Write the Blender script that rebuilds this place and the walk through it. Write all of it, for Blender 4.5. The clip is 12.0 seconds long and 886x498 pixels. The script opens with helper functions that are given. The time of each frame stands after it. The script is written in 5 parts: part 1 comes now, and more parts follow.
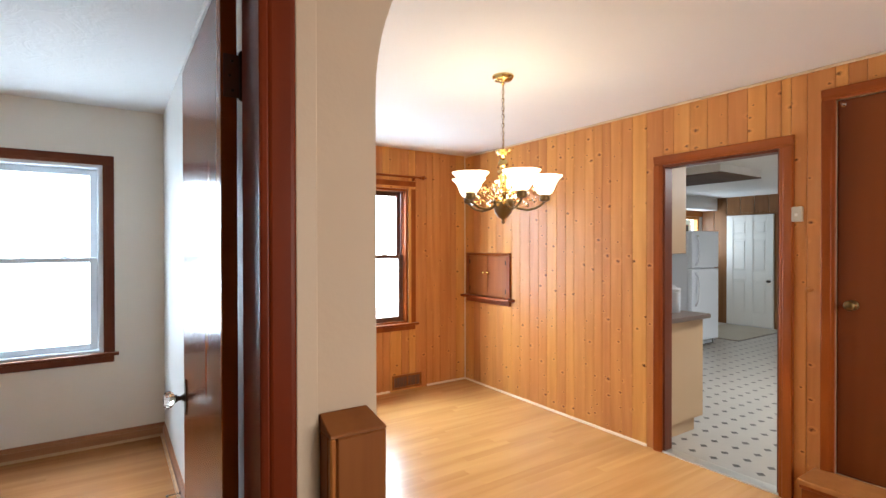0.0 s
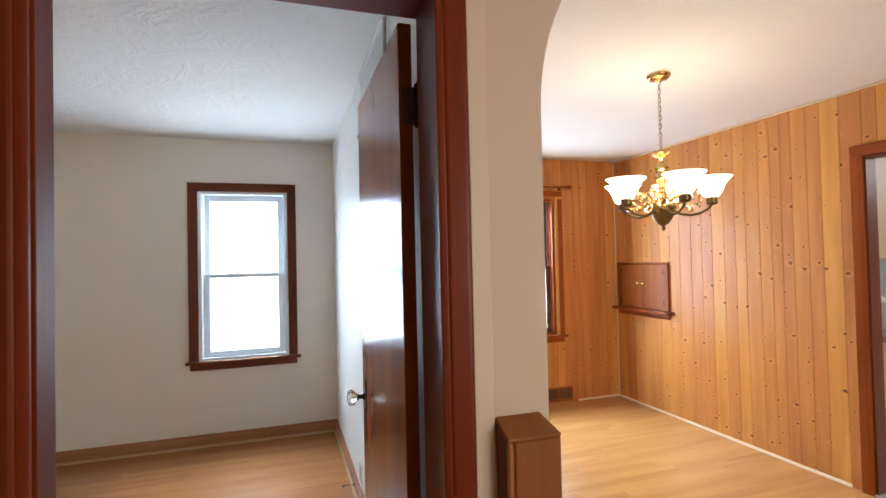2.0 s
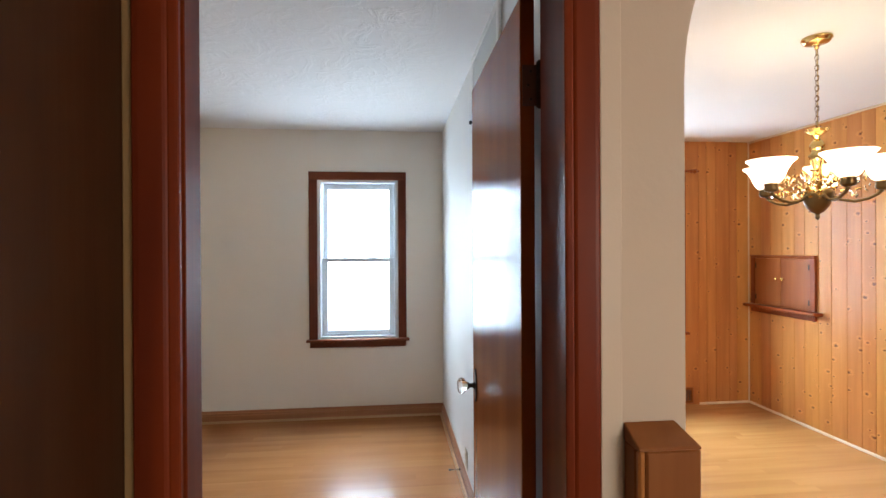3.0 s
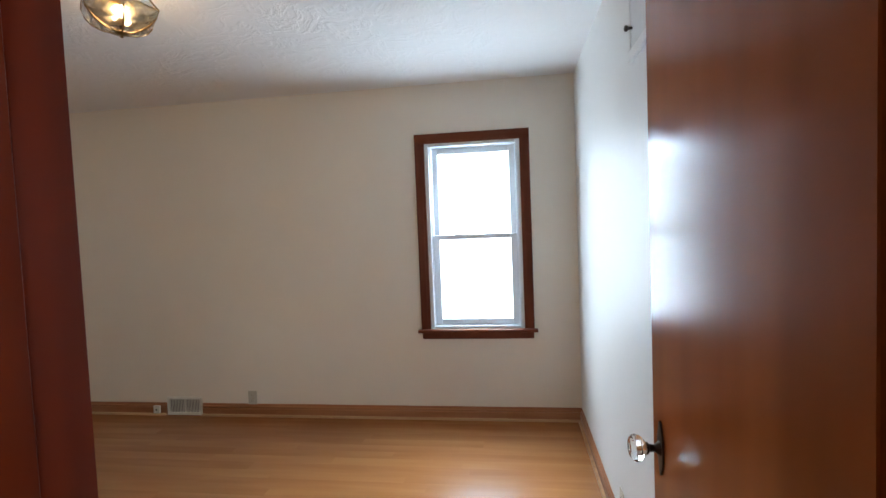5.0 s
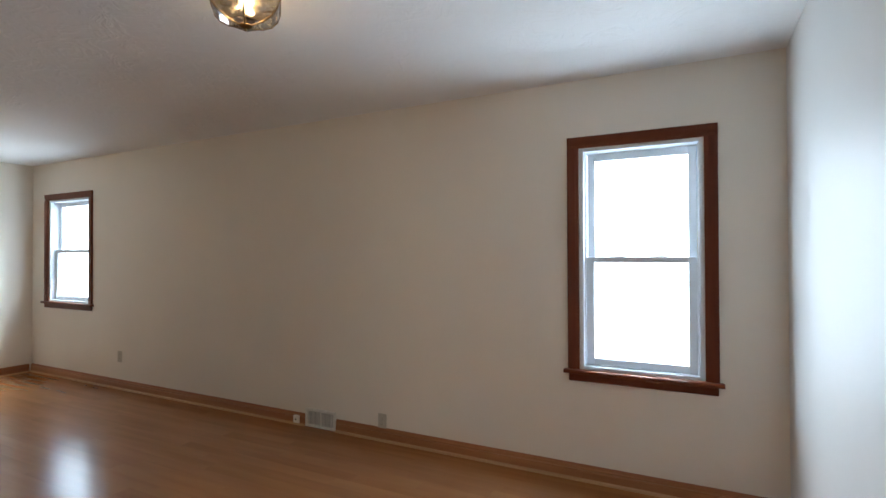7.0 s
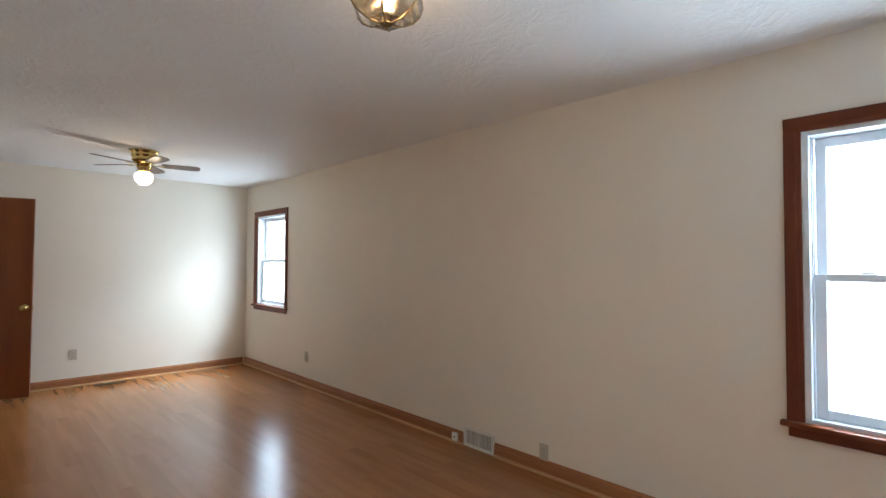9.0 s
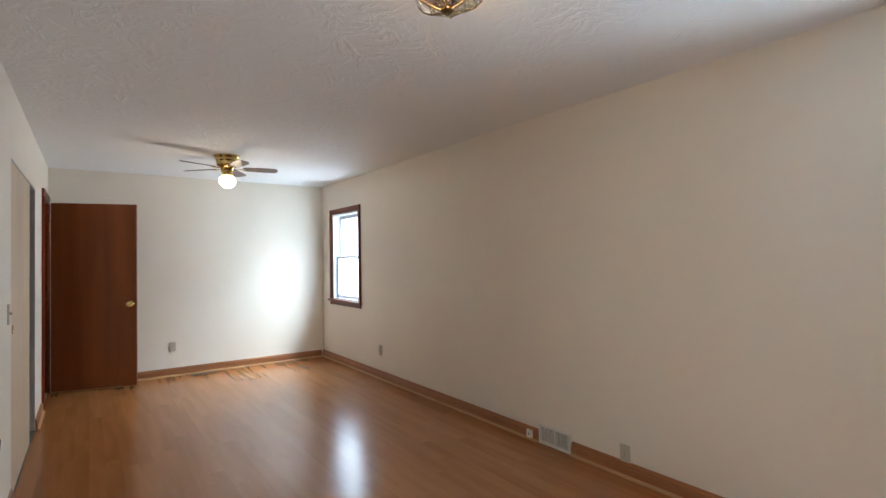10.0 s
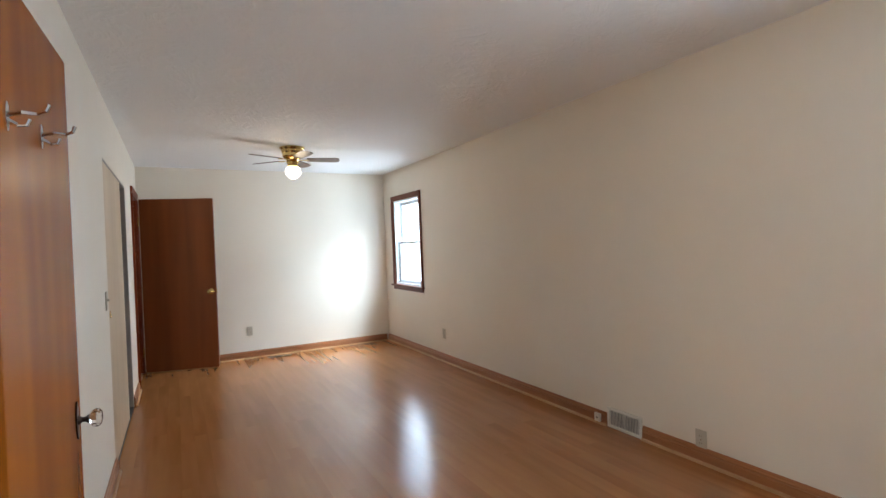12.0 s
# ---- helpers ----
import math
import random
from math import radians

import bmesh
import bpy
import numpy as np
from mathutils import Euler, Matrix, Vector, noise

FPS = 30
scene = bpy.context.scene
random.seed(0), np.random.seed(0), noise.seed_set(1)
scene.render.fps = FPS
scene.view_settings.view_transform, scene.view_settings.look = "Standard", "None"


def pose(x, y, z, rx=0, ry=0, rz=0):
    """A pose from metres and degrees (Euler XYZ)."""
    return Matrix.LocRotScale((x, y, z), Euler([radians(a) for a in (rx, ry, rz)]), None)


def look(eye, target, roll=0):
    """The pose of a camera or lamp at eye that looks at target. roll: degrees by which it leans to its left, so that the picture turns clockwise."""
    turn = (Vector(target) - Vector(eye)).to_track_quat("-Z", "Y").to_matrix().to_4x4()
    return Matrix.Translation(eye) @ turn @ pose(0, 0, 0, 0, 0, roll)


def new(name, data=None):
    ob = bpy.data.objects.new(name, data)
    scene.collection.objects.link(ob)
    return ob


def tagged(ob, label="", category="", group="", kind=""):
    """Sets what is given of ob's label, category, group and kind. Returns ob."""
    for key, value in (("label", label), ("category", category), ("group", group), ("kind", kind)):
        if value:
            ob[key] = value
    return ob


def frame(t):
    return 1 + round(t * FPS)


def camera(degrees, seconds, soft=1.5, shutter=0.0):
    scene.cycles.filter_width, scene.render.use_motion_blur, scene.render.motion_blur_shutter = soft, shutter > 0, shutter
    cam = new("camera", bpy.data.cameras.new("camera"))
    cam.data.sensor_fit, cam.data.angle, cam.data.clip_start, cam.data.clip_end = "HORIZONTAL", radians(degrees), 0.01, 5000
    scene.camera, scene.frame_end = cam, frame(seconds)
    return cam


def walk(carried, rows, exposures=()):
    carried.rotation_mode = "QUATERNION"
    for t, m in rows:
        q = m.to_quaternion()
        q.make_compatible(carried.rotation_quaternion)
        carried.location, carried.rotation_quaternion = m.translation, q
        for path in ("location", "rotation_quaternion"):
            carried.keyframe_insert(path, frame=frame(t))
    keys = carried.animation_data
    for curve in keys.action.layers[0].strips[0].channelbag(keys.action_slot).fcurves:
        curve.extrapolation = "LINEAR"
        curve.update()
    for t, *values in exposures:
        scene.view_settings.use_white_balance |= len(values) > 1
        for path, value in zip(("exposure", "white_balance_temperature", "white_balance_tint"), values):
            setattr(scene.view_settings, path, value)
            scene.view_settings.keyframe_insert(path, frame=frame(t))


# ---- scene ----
cam = camera(83.5, 12.0)
PATH = [
    (0, (0.106, 0.334, 1.439), (1.221, 1.994, 1.424), -0.1),
    (0.5, (0.086, 0.342, 1.434), (1.144, 2.039, 1.437), -0.9),
    (1, (0.066, 0.342, 1.435), (1.017, 2.101, 1.456), -1.4),
    (1.5, (0.043, 0.336, 1.434), (0.842, 2.169, 1.469), -1.5),
    (2, (0.029, 0.328, 1.436), (0.643, 2.231, 1.476), -1.3),
    (2.5, (0.019, 0.319, 1.424), (0.424, 2.278, 1.457), -0.4),
    (3, (0.004, 0.386, 1.439), (0.213, 2.375, 1.434), -0.3),
    (3.5, (-0.001, 0.555, 1.448), (0.040, 2.554, 1.389), -1.0),
    (3.7, (-0.010, 0.630, 1.459), (-0.010, 2.628, 1.382), -0.8),
    (5.3, (0.014, 1.192, 1.435), (-0.345, 3.157, 1.335), -2.5),
    (5.5, (0.004, 1.246, 1.435), (-0.407, 3.201, 1.338), -2.4),
    (6, (0.005, 1.360, 1.435), (-0.577, 3.272, 1.364), -1.5),
    (6.5, (0.016, 1.487, 1.403), (-0.747, 3.336, 1.378), -1.0),
    (7, (0.007, 1.575, 1.376), (-0.891, 3.362, 1.396), -0.2),
    (7.2, (-0.015, 1.616, 1.372), (-0.953, 3.382, 1.400), -0.2),
    (8.8, (-0.087, 1.830, 1.387), (-1.492, 3.253, 1.440), 0.2),
    (9, (-0.098, 1.862, 1.391), (-1.545, 3.242, 1.452), 0.3),
    (9.5, (-0.111, 1.890, 1.395), (-1.662, 3.152, 1.447), -0.1),
    (10, (-0.134, 1.912, 1.392), (-1.764, 3.071, 1.428), -0.8),
    (10.5, (-0.142, 1.918, 1.382), (-1.834, 2.985, 1.405), -1.3),
    (11, (-0.147, 1.927, 1.378), (-1.867, 2.948, 1.386), -2.0),
    (11.5, (-0.150, 1.931, 1.373), (-1.881, 2.933, 1.370), -2.4),
    (12, (-0.145, 1.926, 1.372), (-1.906, 2.874, 1.355), -2.3),
]
walk(cam, [(t, look(eye, target, roll)) for t, eye, target, roll in PATH],
     exposures=((0.0, -0.04), (2.5, -0.17), (3.7, -0.24), (5.3, -0.22), (6.5, -0.46), (7.2, -0.40), (9.0, -0.16), (10.5, 0.07), (12.0, 0.12)))

# ---- world, daylight ----
world = bpy.data.worlds.new("overcast_sky")
scene.world = world
world.use_nodes = True
wn = world.node_tree.nodes
sky = wn.new("ShaderNodeTexSky")
sky.sky_type, sky.sun_disc = "NISHITA", False
sky.sun_elevation, sky.sun_rotation = radians(32), radians(160)
wn["Background"].inputs["Strength"].default_value = 0.12
world.node_tree.links.new(sky.outputs["Color"], wn["Background"].inputs["Color"])
sun = new("sun", bpy.data.lights.new("sun", "SUN"))
sun.data.energy, sun.data.angle, sun.data.color = 0.8, radians(15), (1.0, 0.97, 0.92)
sun.matrix_world = look((0, -20, 14), (0, 0, 0))


def daylight(name, x, y, z, w, h, rx, rz, watts, colour=(0.67, 0.84, 1.0)):
    """An area lamp that fills a window's opening and stands in for the bright sky."""
    lamp = new(name, bpy.data.lights.new(name, "AREA"))
    lamp.data.shape, lamp.data.size, lamp.data.size_y = "RECTANGLE", w, h
    lamp.data.energy, lamp.data.color = watts, colour
    lamp.matrix_world = pose(x, y, z, rx, 0, rz)
    return lamp


def bulb(name, x, y, z, watts, colour=(1.0, 0.66, 0.36), size=0.03):
    lamp = new(name, bpy.data.lights.new(name, "POINT"))
    lamp.data.energy, lamp.data.color, lamp.data.shadow_soft_size = watts, colour, size
    lamp.location = (x, y, z)
    return lamp


YN = 4.664          # inner face of the outer north wall
XE, XW = 0.449, -7.017   # bedroom east and west walls
YS0, YS1 = 1.362, 1.537   # partition between living room and bedroom
XP = 3.290         # pine wall between dining room and kitchen
ZB, ZD = 2.44, 2.395     # ceilings: bedroom, dining and living room
XK = 9.50          # far kitchen wall
YK, ZK = 5.45, 2.30     # kitchen outer wall and ceiling

daylight("window_daylight", -0.29, YN + 0.17, 1.33, 0.64, 1.26, -90, 0, 36)
daylight("window_daylight", -6.245, YN + 0.17, 1.42, 0.76, 1.10, -90, 0, 30)
daylight("window_daylight", 2.245, YN + 0.17, 1.33, 0.64, 1.26, -90, 0, 60)
# the brighter sky above stands outside the same windows
daylight("sky_daylight", -0.29, YN + 1.5, 2.75, 2.4, 1.7, -47, 0, 430)
daylight("sky_daylight", -5.45, YN + 1.5, 3.50, 2.8, 1.7, -54, 0, 920)
daylight("sky_daylight", 2.245, YN + 1.5, 2.75, 2.4, 1.7, -47, 0, 380)
# unseen window added behind the viewpoint to light the partition's living room side
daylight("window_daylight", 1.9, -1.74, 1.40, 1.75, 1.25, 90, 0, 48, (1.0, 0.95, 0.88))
daylight("window_daylight", 9.01, YK + 0.17, 1.61, 0.78, 0.66, -90, 0, 25)

# ---- materials ----


def material(name):
    m = bpy.data.materials.new(name)
    m.use_nodes = True
    nt = m.node_tree
    return m, nt, nt.nodes["Principled BSDF"]


def node(nt, kind, **values):
    n = nt.nodes.new("ShaderNode" + kind)
    for k, v in values.items():
        n.inputs[k.replace("_", " ")].default_value = v
    return n


def maths(nt, op, a, b=None, c=None):
    n = nt.nodes.new("ShaderNodeMath")
    n.operation = op
    for i, v in enumerate((a, b, c)):
        if v is None:
            continue
        if isinstance(v, (int, float)):
            n.inputs[i].default_value = v
        else:
            nt.links.new(v, n.inputs[i])
    return n.outputs[0]


def mixed(nt, fac, a, b, blend="MIX"):
    n = nt.nodes.new("ShaderNodeMix")
    n.data_type, n.blend_type = "RGBA", blend
    for socket, v in ((n.inputs["Factor"], fac), (n.inputs["A"], a), (n.inputs["B"], b)):
        if isinstance(v, (int, float)):
            socket.default_value = v
        elif isinstance(v, tuple):
            socket.default_value = (*v, 1) if len(v) == 3 else v
        else:
            nt.links.new(v, socket)
    return n.outputs["Result"]


def ramp(nt, fac, *stops):
    n = nt.nodes.new("ShaderNodeValToRGB")
    while len(n.color_ramp.elements) < len(stops):
        n.color_ramp.elements.new(0.5)
    for e, (p, c) in zip(n.color_ramp.elements, stops):
        e.position, e.color = p, (*c, 1)
    nt.links.new(fac, n.inputs["Fac"])
    return n.outputs["Color"]


def coords(nt, scale=(1, 1, 1), spread=True):
    """Object coordinates at real size, shifted from piece to piece."""
    tc = nt.nodes.new("ShaderNodeTexCoord")
    out = tc.outputs["Object"]
    if spread:
        info = nt.nodes.new("ShaderNodeObjectInfo")
        add = nt.nodes.new("ShaderNodeVectorMath")
        add.operation = "MULTIPLY_ADD"
        comb = nt.nodes.new("ShaderNodeCombineXYZ")
        for s in ("X", "Y", "Z"):
            nt.links.new(info.outputs["Random"], comb.inputs[s])
        nt.links.new(comb.outputs[0], add.inputs[0])
        add.inputs[1].default_value = (3.7, 5.3, 7.1)
        nt.links.new(out, add.inputs[2])
        out = add.outputs[0]
    mp = nt.nodes.new("ShaderNodeMapping")
    mp.inputs["Scale"].default_value = scale
    nt.links.new(out, mp.inputs["Vector"])
    return mp.outputs[0]


def noise_at(nt, vec, scale, detail=4.0, rough=0.55, distort=0.0):
    n = node(nt, "TexNoise", Scale=scale, Detail=detail, Roughness=rough, Distortion=distort)
    nt.links.new(vec, n.inputs["Vector"])
    return n.outputs["Fac"]


def bumped(nt, bsdf, height, strength, distance=0.01):
    b = node(nt, "Bump", Strength=strength, Distance=distance)
    nt.links.new(height, b.inputs["Height"])
    nt.links.new(b.outputs[0], bsdf.inputs["Normal"])


def paint(name, colour, rough=0.55, grain=60.0, bump=0.12, stain=0.06, broad=1.4):
    """Wall paint: roller stipple, faint broad unevenness."""
    m, nt, bsdf = material(name)
    v = coords(nt, spread=False)
    big = noise_at(nt, v, broad, 3)
    small = noise_at(nt, v, grain, 3)
    dark = tuple(c * (1 - stain * 2) for c in colour)
    nt.links.new(mixed(nt, maths(nt, "MULTIPLY", big, 0.9), colour, dark), bsdf.inputs["Base Color"])
    bsdf.inputs["Roughness"].default_value = rough
    bumped(nt, bsdf, small, bump, 0.004)
    return m


def wood(name, light, dark, axis=2, fine=14.0, rough=0.35, knots=False, spread=True, vary=0.25, bump=0.08, long=0.9, coat=0.0, streaks=0.2, gloss=0.5):
    """Wood with grain along one axis; knots where asked for; each piece a little lighter or darker."""
    m, nt, bsdf = material(name)
    sc = [fine, fine, fine]
    sc[axis] = long
    v = coords(nt, tuple(sc), spread)
    grain = noise_at(nt, v, 1.0, 4 if bump else 2, 0.55, 0.15)
    sc2 = [fine * 7] * 3
    sc2[axis] = 1.1
    streak = noise_at(nt, coords(nt, tuple(sc2), spread), 1.0, 3, 0.6)
    col = ramp(nt, grain, (0.32, dark), (0.68, light))
    if streaks:
        col = mixed(nt, maths(nt, "MULTIPLY", streak, streaks), col, dark)
    info = nt.nodes.new("ShaderNodeObjectInfo")
    hsv = nt.nodes.new("ShaderNodeHueSaturation")
    nt.links.new(col, hsv.inputs["Color"])
    nt.links.new(maths(nt, "MULTIPLY_ADD", info.outputs["Random"], vary, 1 - vary / 2), hsv.inputs["Value"])
    nt.links.new(maths(nt, "MULTIPLY_ADD", info.outputs["Random"], vary * 0.06, 0.5 - vary * 0.03), hsv.inputs["Hue"])
    col = hsv.outputs["Color"]
    if knots:
        sep = nt.nodes.new("ShaderNodeSeparateXYZ")
        nt.links.new(coords(nt, (1, 7.0, 10.5), spread), sep.inputs[0])
        flat = nt.nodes.new("ShaderNodeCombineXYZ")
        nt.links.new(sep.outputs["Y"], flat.inputs["X"])
        nt.links.new(sep.outputs["Z"], flat.inputs["Y"])
        kv = flat.outputs[0]
        vor = node(nt, "TexVoronoi", Scale=1.0, Randomness=1.0)
        vor.voronoi_dimensions = "2D"
        nt.links.new(kv, vor.inputs["Vector"])
        cell = nt.nodes.new("ShaderNodeSeparateColor")
        nt.links.new(vor.outputs["Color"], cell.inputs[0])
        keep = maths(nt, "GREATER_THAN", cell.outputs[0], 0.30)
        size = maths(nt, "MULTIPLY_ADD", maths(nt, "POWER", cell.outputs[1], 2.0), 0.085, 0.044)
        wob = maths(nt, "ADD", maths(nt, "DIVIDE", vor.outputs["Distance"], size), maths(nt, "MULTIPLY", noise_at(nt, coords(nt, (0, 60, 75), spread), 1.0, 4), 2.2))
        core = ramp(nt, maths(nt, "MULTIPLY", wob, 0.2), (0.30, (1, 1, 1)), (0.44, (0, 0, 0)))
        # glossy sheen beside the knots, painted in as a lighter ring
        knot_sheen = ramp(nt, maths(nt, "MULTIPLY", wob, 0.2), (0.42, (0, 0, 0)), (0.52, (1, 1, 1)), (0.75, (0, 0, 0)))
        col = mixed(nt, maths(nt, "MULTIPLY", maths(nt, "MULTIPLY", knot_sheen, keep), 0.30), col, tuple(min(1.0, c * 1.25) for c in light))
        col = mixed(nt, maths(nt, "MULTIPLY", maths(nt, "MULTIPLY", core, keep), 0.92), col, (0.10, 0.026, 0.006))
    nt.links.new(col, bsdf.inputs["Base Color"])
    bsdf.inputs["Roughness"].default_value = rough
    bsdf.inputs["Coat Weight"].default_value = coat
    bsdf.inputs["Specular IOR Level"].default_value = gloss
    bsdf.inputs["Coat Roughness"].default_value = 0.12
    relief = streak
    if knots:      # grain swells round each knot under the varnish
        relief = maths(nt, "MULTIPLY_ADD", maths(nt, "MULTIPLY", knot_sheen, keep), 2.2, streak)
    if bump:
        nt.links.new(maths(nt, "MULTIPLY_ADD", streak, 0.16, rough - 0.08), bsdf.inputs["Roughness"])
        bumped(nt, bsdf, relief, bump * 2.5 if knots else bump, 0.003)
    return m


def plain(name, colour, rough=0.4, metal=0.0, grain=0.04, bump=0.0):
    """Metal, plastic or enamel with faint smudges in its gloss."""
    m, nt, bsdf = material(name)
    v = coords(nt)
    n = noise_at(nt, v, 9.0, 4)
    nt.links.new(mixed(nt, maths(nt, "MULTIPLY", n, grain * 4), colour, tuple(c * 0.75 for c in colour)), bsdf.inputs["Base Color"])
    nt.links.new(maths(nt, "MULTIPLY_ADD", n, 0.05, max(0.02, rough - 0.025)), bsdf.inputs["Roughness"])
    bsdf.inputs["Metallic"].default_value = metal
    if bump:
        bumped(nt, bsdf, noise_at(nt, v, 120.0, 2), bump, 0.002)
    return m


def glass(name, colour=(1, 1, 1), rough=0.0, ior=1.45):
    m, nt, bsdf = material(name)
    bsdf.inputs["Base Color"].default_value = (*colour, 1)
    bsdf.inputs["Roughness"].default_value = rough
    bsdf.inputs["IOR"].default_value = ior
    bsdf.inputs["Transmission Weight"].default_value = 1.0
    return m


def glowing(name, colour, strength, base=(0.8, 0.8, 0.8)):
    m, nt, bsdf = material(name)
    bsdf.inputs["Base Color"].default_value = (*base, 1)
    bsdf.inputs["Emission Color"].default_value = (*colour, 1)
    bsdf.inputs["Emission Strength"].default_value = strength
    bsdf.inputs["Roughness"].default_value = 0.3
    return m


def textured_ceiling(name, colour):
    """Hand-trowelled plaster with raised ridges."""
    m, nt, bsdf = material(name)
    v = coords(nt, spread=False)
    ridge = ramp(nt, noise_at(nt, v, 5.0, 6, 0.6, 1.2), (0.42, (0, 0, 0)), (0.5, (1, 1, 1)), (0.58, (0, 0, 0)))
    fine = noise_at(nt, v, 45.0, 3)
    h = maths(nt, "MULTIPLY_ADD", ridge, 1.0, maths(nt, "MULTIPLY", fine, 0.35))
    big = noise_at(nt, v, 0.9, 3)
    nt.links.new(mixed(nt, maths(nt, "MULTIPLY", big, 0.5), colour, tuple(c * 0.93 for c in colour)), bsdf.inputs["Base Color"])
    bsdf.inputs["Roughness"].default_value = 0.75
    bumped(nt, bsdf, h, 0.22, 0.012)
    return m


def vinyl_sheet(name):
    """Kitchen sheet vinyl: off-white squares with small dark diamonds where they meet."""
    m, nt, bsdf = material(name)
    tc = nt.nodes.new("ShaderNodeTexCoord")
    sep = nt.nodes.new("ShaderNodeSeparateXYZ")
    nt.links.new(tc.outputs["Object"], sep.inputs[0])
    pitch = 0.1465
    ax = []
    for s, off in (("X", -3.49), ("Y", -1.80)):
        f = maths(nt, "FRACT", maths(nt, "ADD", maths(nt, "DIVIDE", maths(nt, "ADD", sep.outputs[s], off), pitch), 40.5))
        ax.append(maths(nt, "ABSOLUTE", maths(nt, "SUBTRACT", f, 0.5)))
    dia = maths(nt, "LESS_THAN", maths(nt, "ADD", ax[0], ax[1]), 0.20)
    line = maths(nt, "LESS_THAN", maths(nt, "MINIMUM", ax[0], ax[1]), 0.012)
    n = noise_at(nt, tc.outputs["Object"], 3.0, 4)
    base = mixed(nt, n, (0.47, 0.44, 0.39), (0.36, 0.34, 0.30))
    base = mixed(nt, maths(nt, "MULTIPLY", line, 0.35), base, (0.42, 0.38, 0.32))
    nt.links.new(mixed(nt, dia, base, (0.035, 0.028, 0.022)), bsdf.inputs["Base Color"])
    bsdf.inputs["Roughness"].default_value = 0.28
    bumped(nt, bsdf, maths(nt, "SUBTRACT", 1.0, line), 0.15, 0.002)
    return m


CREAM = paint("cream_wall_paint", (0.83, 0.762, 0.655), 0.5)
WHITE_WALL = paint("white_wall_paint", (0.73, 0.725, 0.705), 0.5)
TAN_WALL = paint("tan_plaster_paint", (0.68, 0.555, 0.42), 0.6)
BED_CEIL = textured_ceiling("trowelled_ceiling_plaster", (0.85, 0.85, 0.84))
DIN_CEIL = paint("smooth_ceiling_paint", (0.85, 0.84, 0.82), 0.7, 40.0, 0.06, 0.03)
FLOOR_WOOD = wood("honey_oak_strip", (0.385, 0.158, 0.053), (0.31, 0.120, 0.038), 0, 8.0, 0.20, vary=0.045, bump=0.0, long=0.9, coat=0.0, streaks=0.05, gloss=0.85)
SUB_FLOOR = wood("floor_joint_shadow", (0.22, 0.10, 0.04), (0.16, 0.07, 0.026), 0, 16.0, 0.5, spread=False)
DIN_WOOD = wood("light_oak_strip", (0.60, 0.315, 0.108), (0.49, 0.238, 0.076), 0, 9.0, 0.26, vary=0.07, bump=0.0, coat=0.2, streaks=0.12)
PINE = wood("knotty_pine_board", (0.69, 0.312, 0.090), (0.51, 0.196, 0.051), 2, 11.0, 0.36, knots=True, vary=0.22, coat=0.0, streaks=0.30, gloss=0.26)
POST_WOOD = wood("darkened_post_pine", (0.33, 0.125, 0.036), (0.24, 0.082, 0.022), 2, 9.0, 0.42, vary=0.05, streaks=0.15, gloss=0.2)
PINE_CLEAR = wood("clear_pine_board", (0.50, 0.210, 0.060), (0.40, 0.150, 0.038), 2, 9.0, 0.40, vary=0.08, streaks=0.12, gloss=0.25)
RED_WOOD = wood("mahogany_stained_trim", (0.22, 0.034, 0.006), (0.110, 0.015, 0.003), 2, 11.0, 0.38, vary=0.10, coat=0.0, bump=0.0, gloss=0.22, streaks=0.15)
RED_WOOD_H = wood("mahogany_stained_rail", (0.22, 0.034, 0.006), (0.110, 0.015, 0.003), 0, 11.0, 0.38, vary=0.10, coat=0.0, bump=0.0, gloss=0.22, streaks=0.15)
WINDOW_TRIM = wood("umber_stained_window_trim", (0.185, 0.047, 0.018), (0.105, 0.024, 0.009), 2, 11.0, 0.36, vary=0.10, bump=0.03, gloss=0.25)
WINDOW_TRIM_H = wood("umber_stained_window_rail", (0.185, 0.047, 0.018), (0.105, 0.024, 0.009), 0, 11.0, 0.36, vary=0.10, bump=0.03, gloss=0.25)
DOOR_WOOD = wood("red_birch_door_veneer", (0.31, 0.084, 0.022), (0.22, 0.054, 0.014), 2, 5.0, 0.20, vary=0.05, bump=0.0, long=0.4, coat=0.0, gloss=0.08, streaks=0.0)
CLOSET_DOOR = wood("amber_birch_door_veneer", (0.31, 0.088, 0.007), (0.20, 0.050, 0.004), 2, 5.0, 0.27, vary=0.05, bump=0.0, long=0.4, coat=0.0, gloss=0.10, streaks=0.0)
DARK_DOOR = wood("walnut_brown_door_veneer", (0.25, 0.074, 0.022), (0.18, 0.049, 0.015), 2, 6.0, 0.3, vary=0.05, bump=0.0, long=0.4, coat=0.0, gloss=0.28, streaks=0.0)
KD_TRIM = wood("russet_varnished_trim", (0.34, 0.080, 0.011), (0.21, 0.042, 0.006), 2, 9.0, 0.36, vary=0.10, coat=0.0, bump=0.02, gloss=0.22)
KD_TRIM_Y = wood("russet_varnished_head", (0.34, 0.080, 0.011), (0.21, 0.042, 0.006), 1, 9.0, 0.36, vary=0.10, coat=0.0, bump=0.02, gloss=0.22)
CUPBOARD = wood("russet_cupboard_door", (0.40, 0.130, 0.030), (0.28, 0.080, 0.018), 2, 10.0, 0.36, vary=0.1, coat=0.0, gloss=0.25)
STAIR_WOOD = wood("dark_russet_door_veneer", (0.19, 0.045, 0.008), (0.13, 0.029, 0.005), 2, 6.0, 0.34, vary=0.05, bump=0.0, long=0.4, gloss=0.2, streaks=0.06)
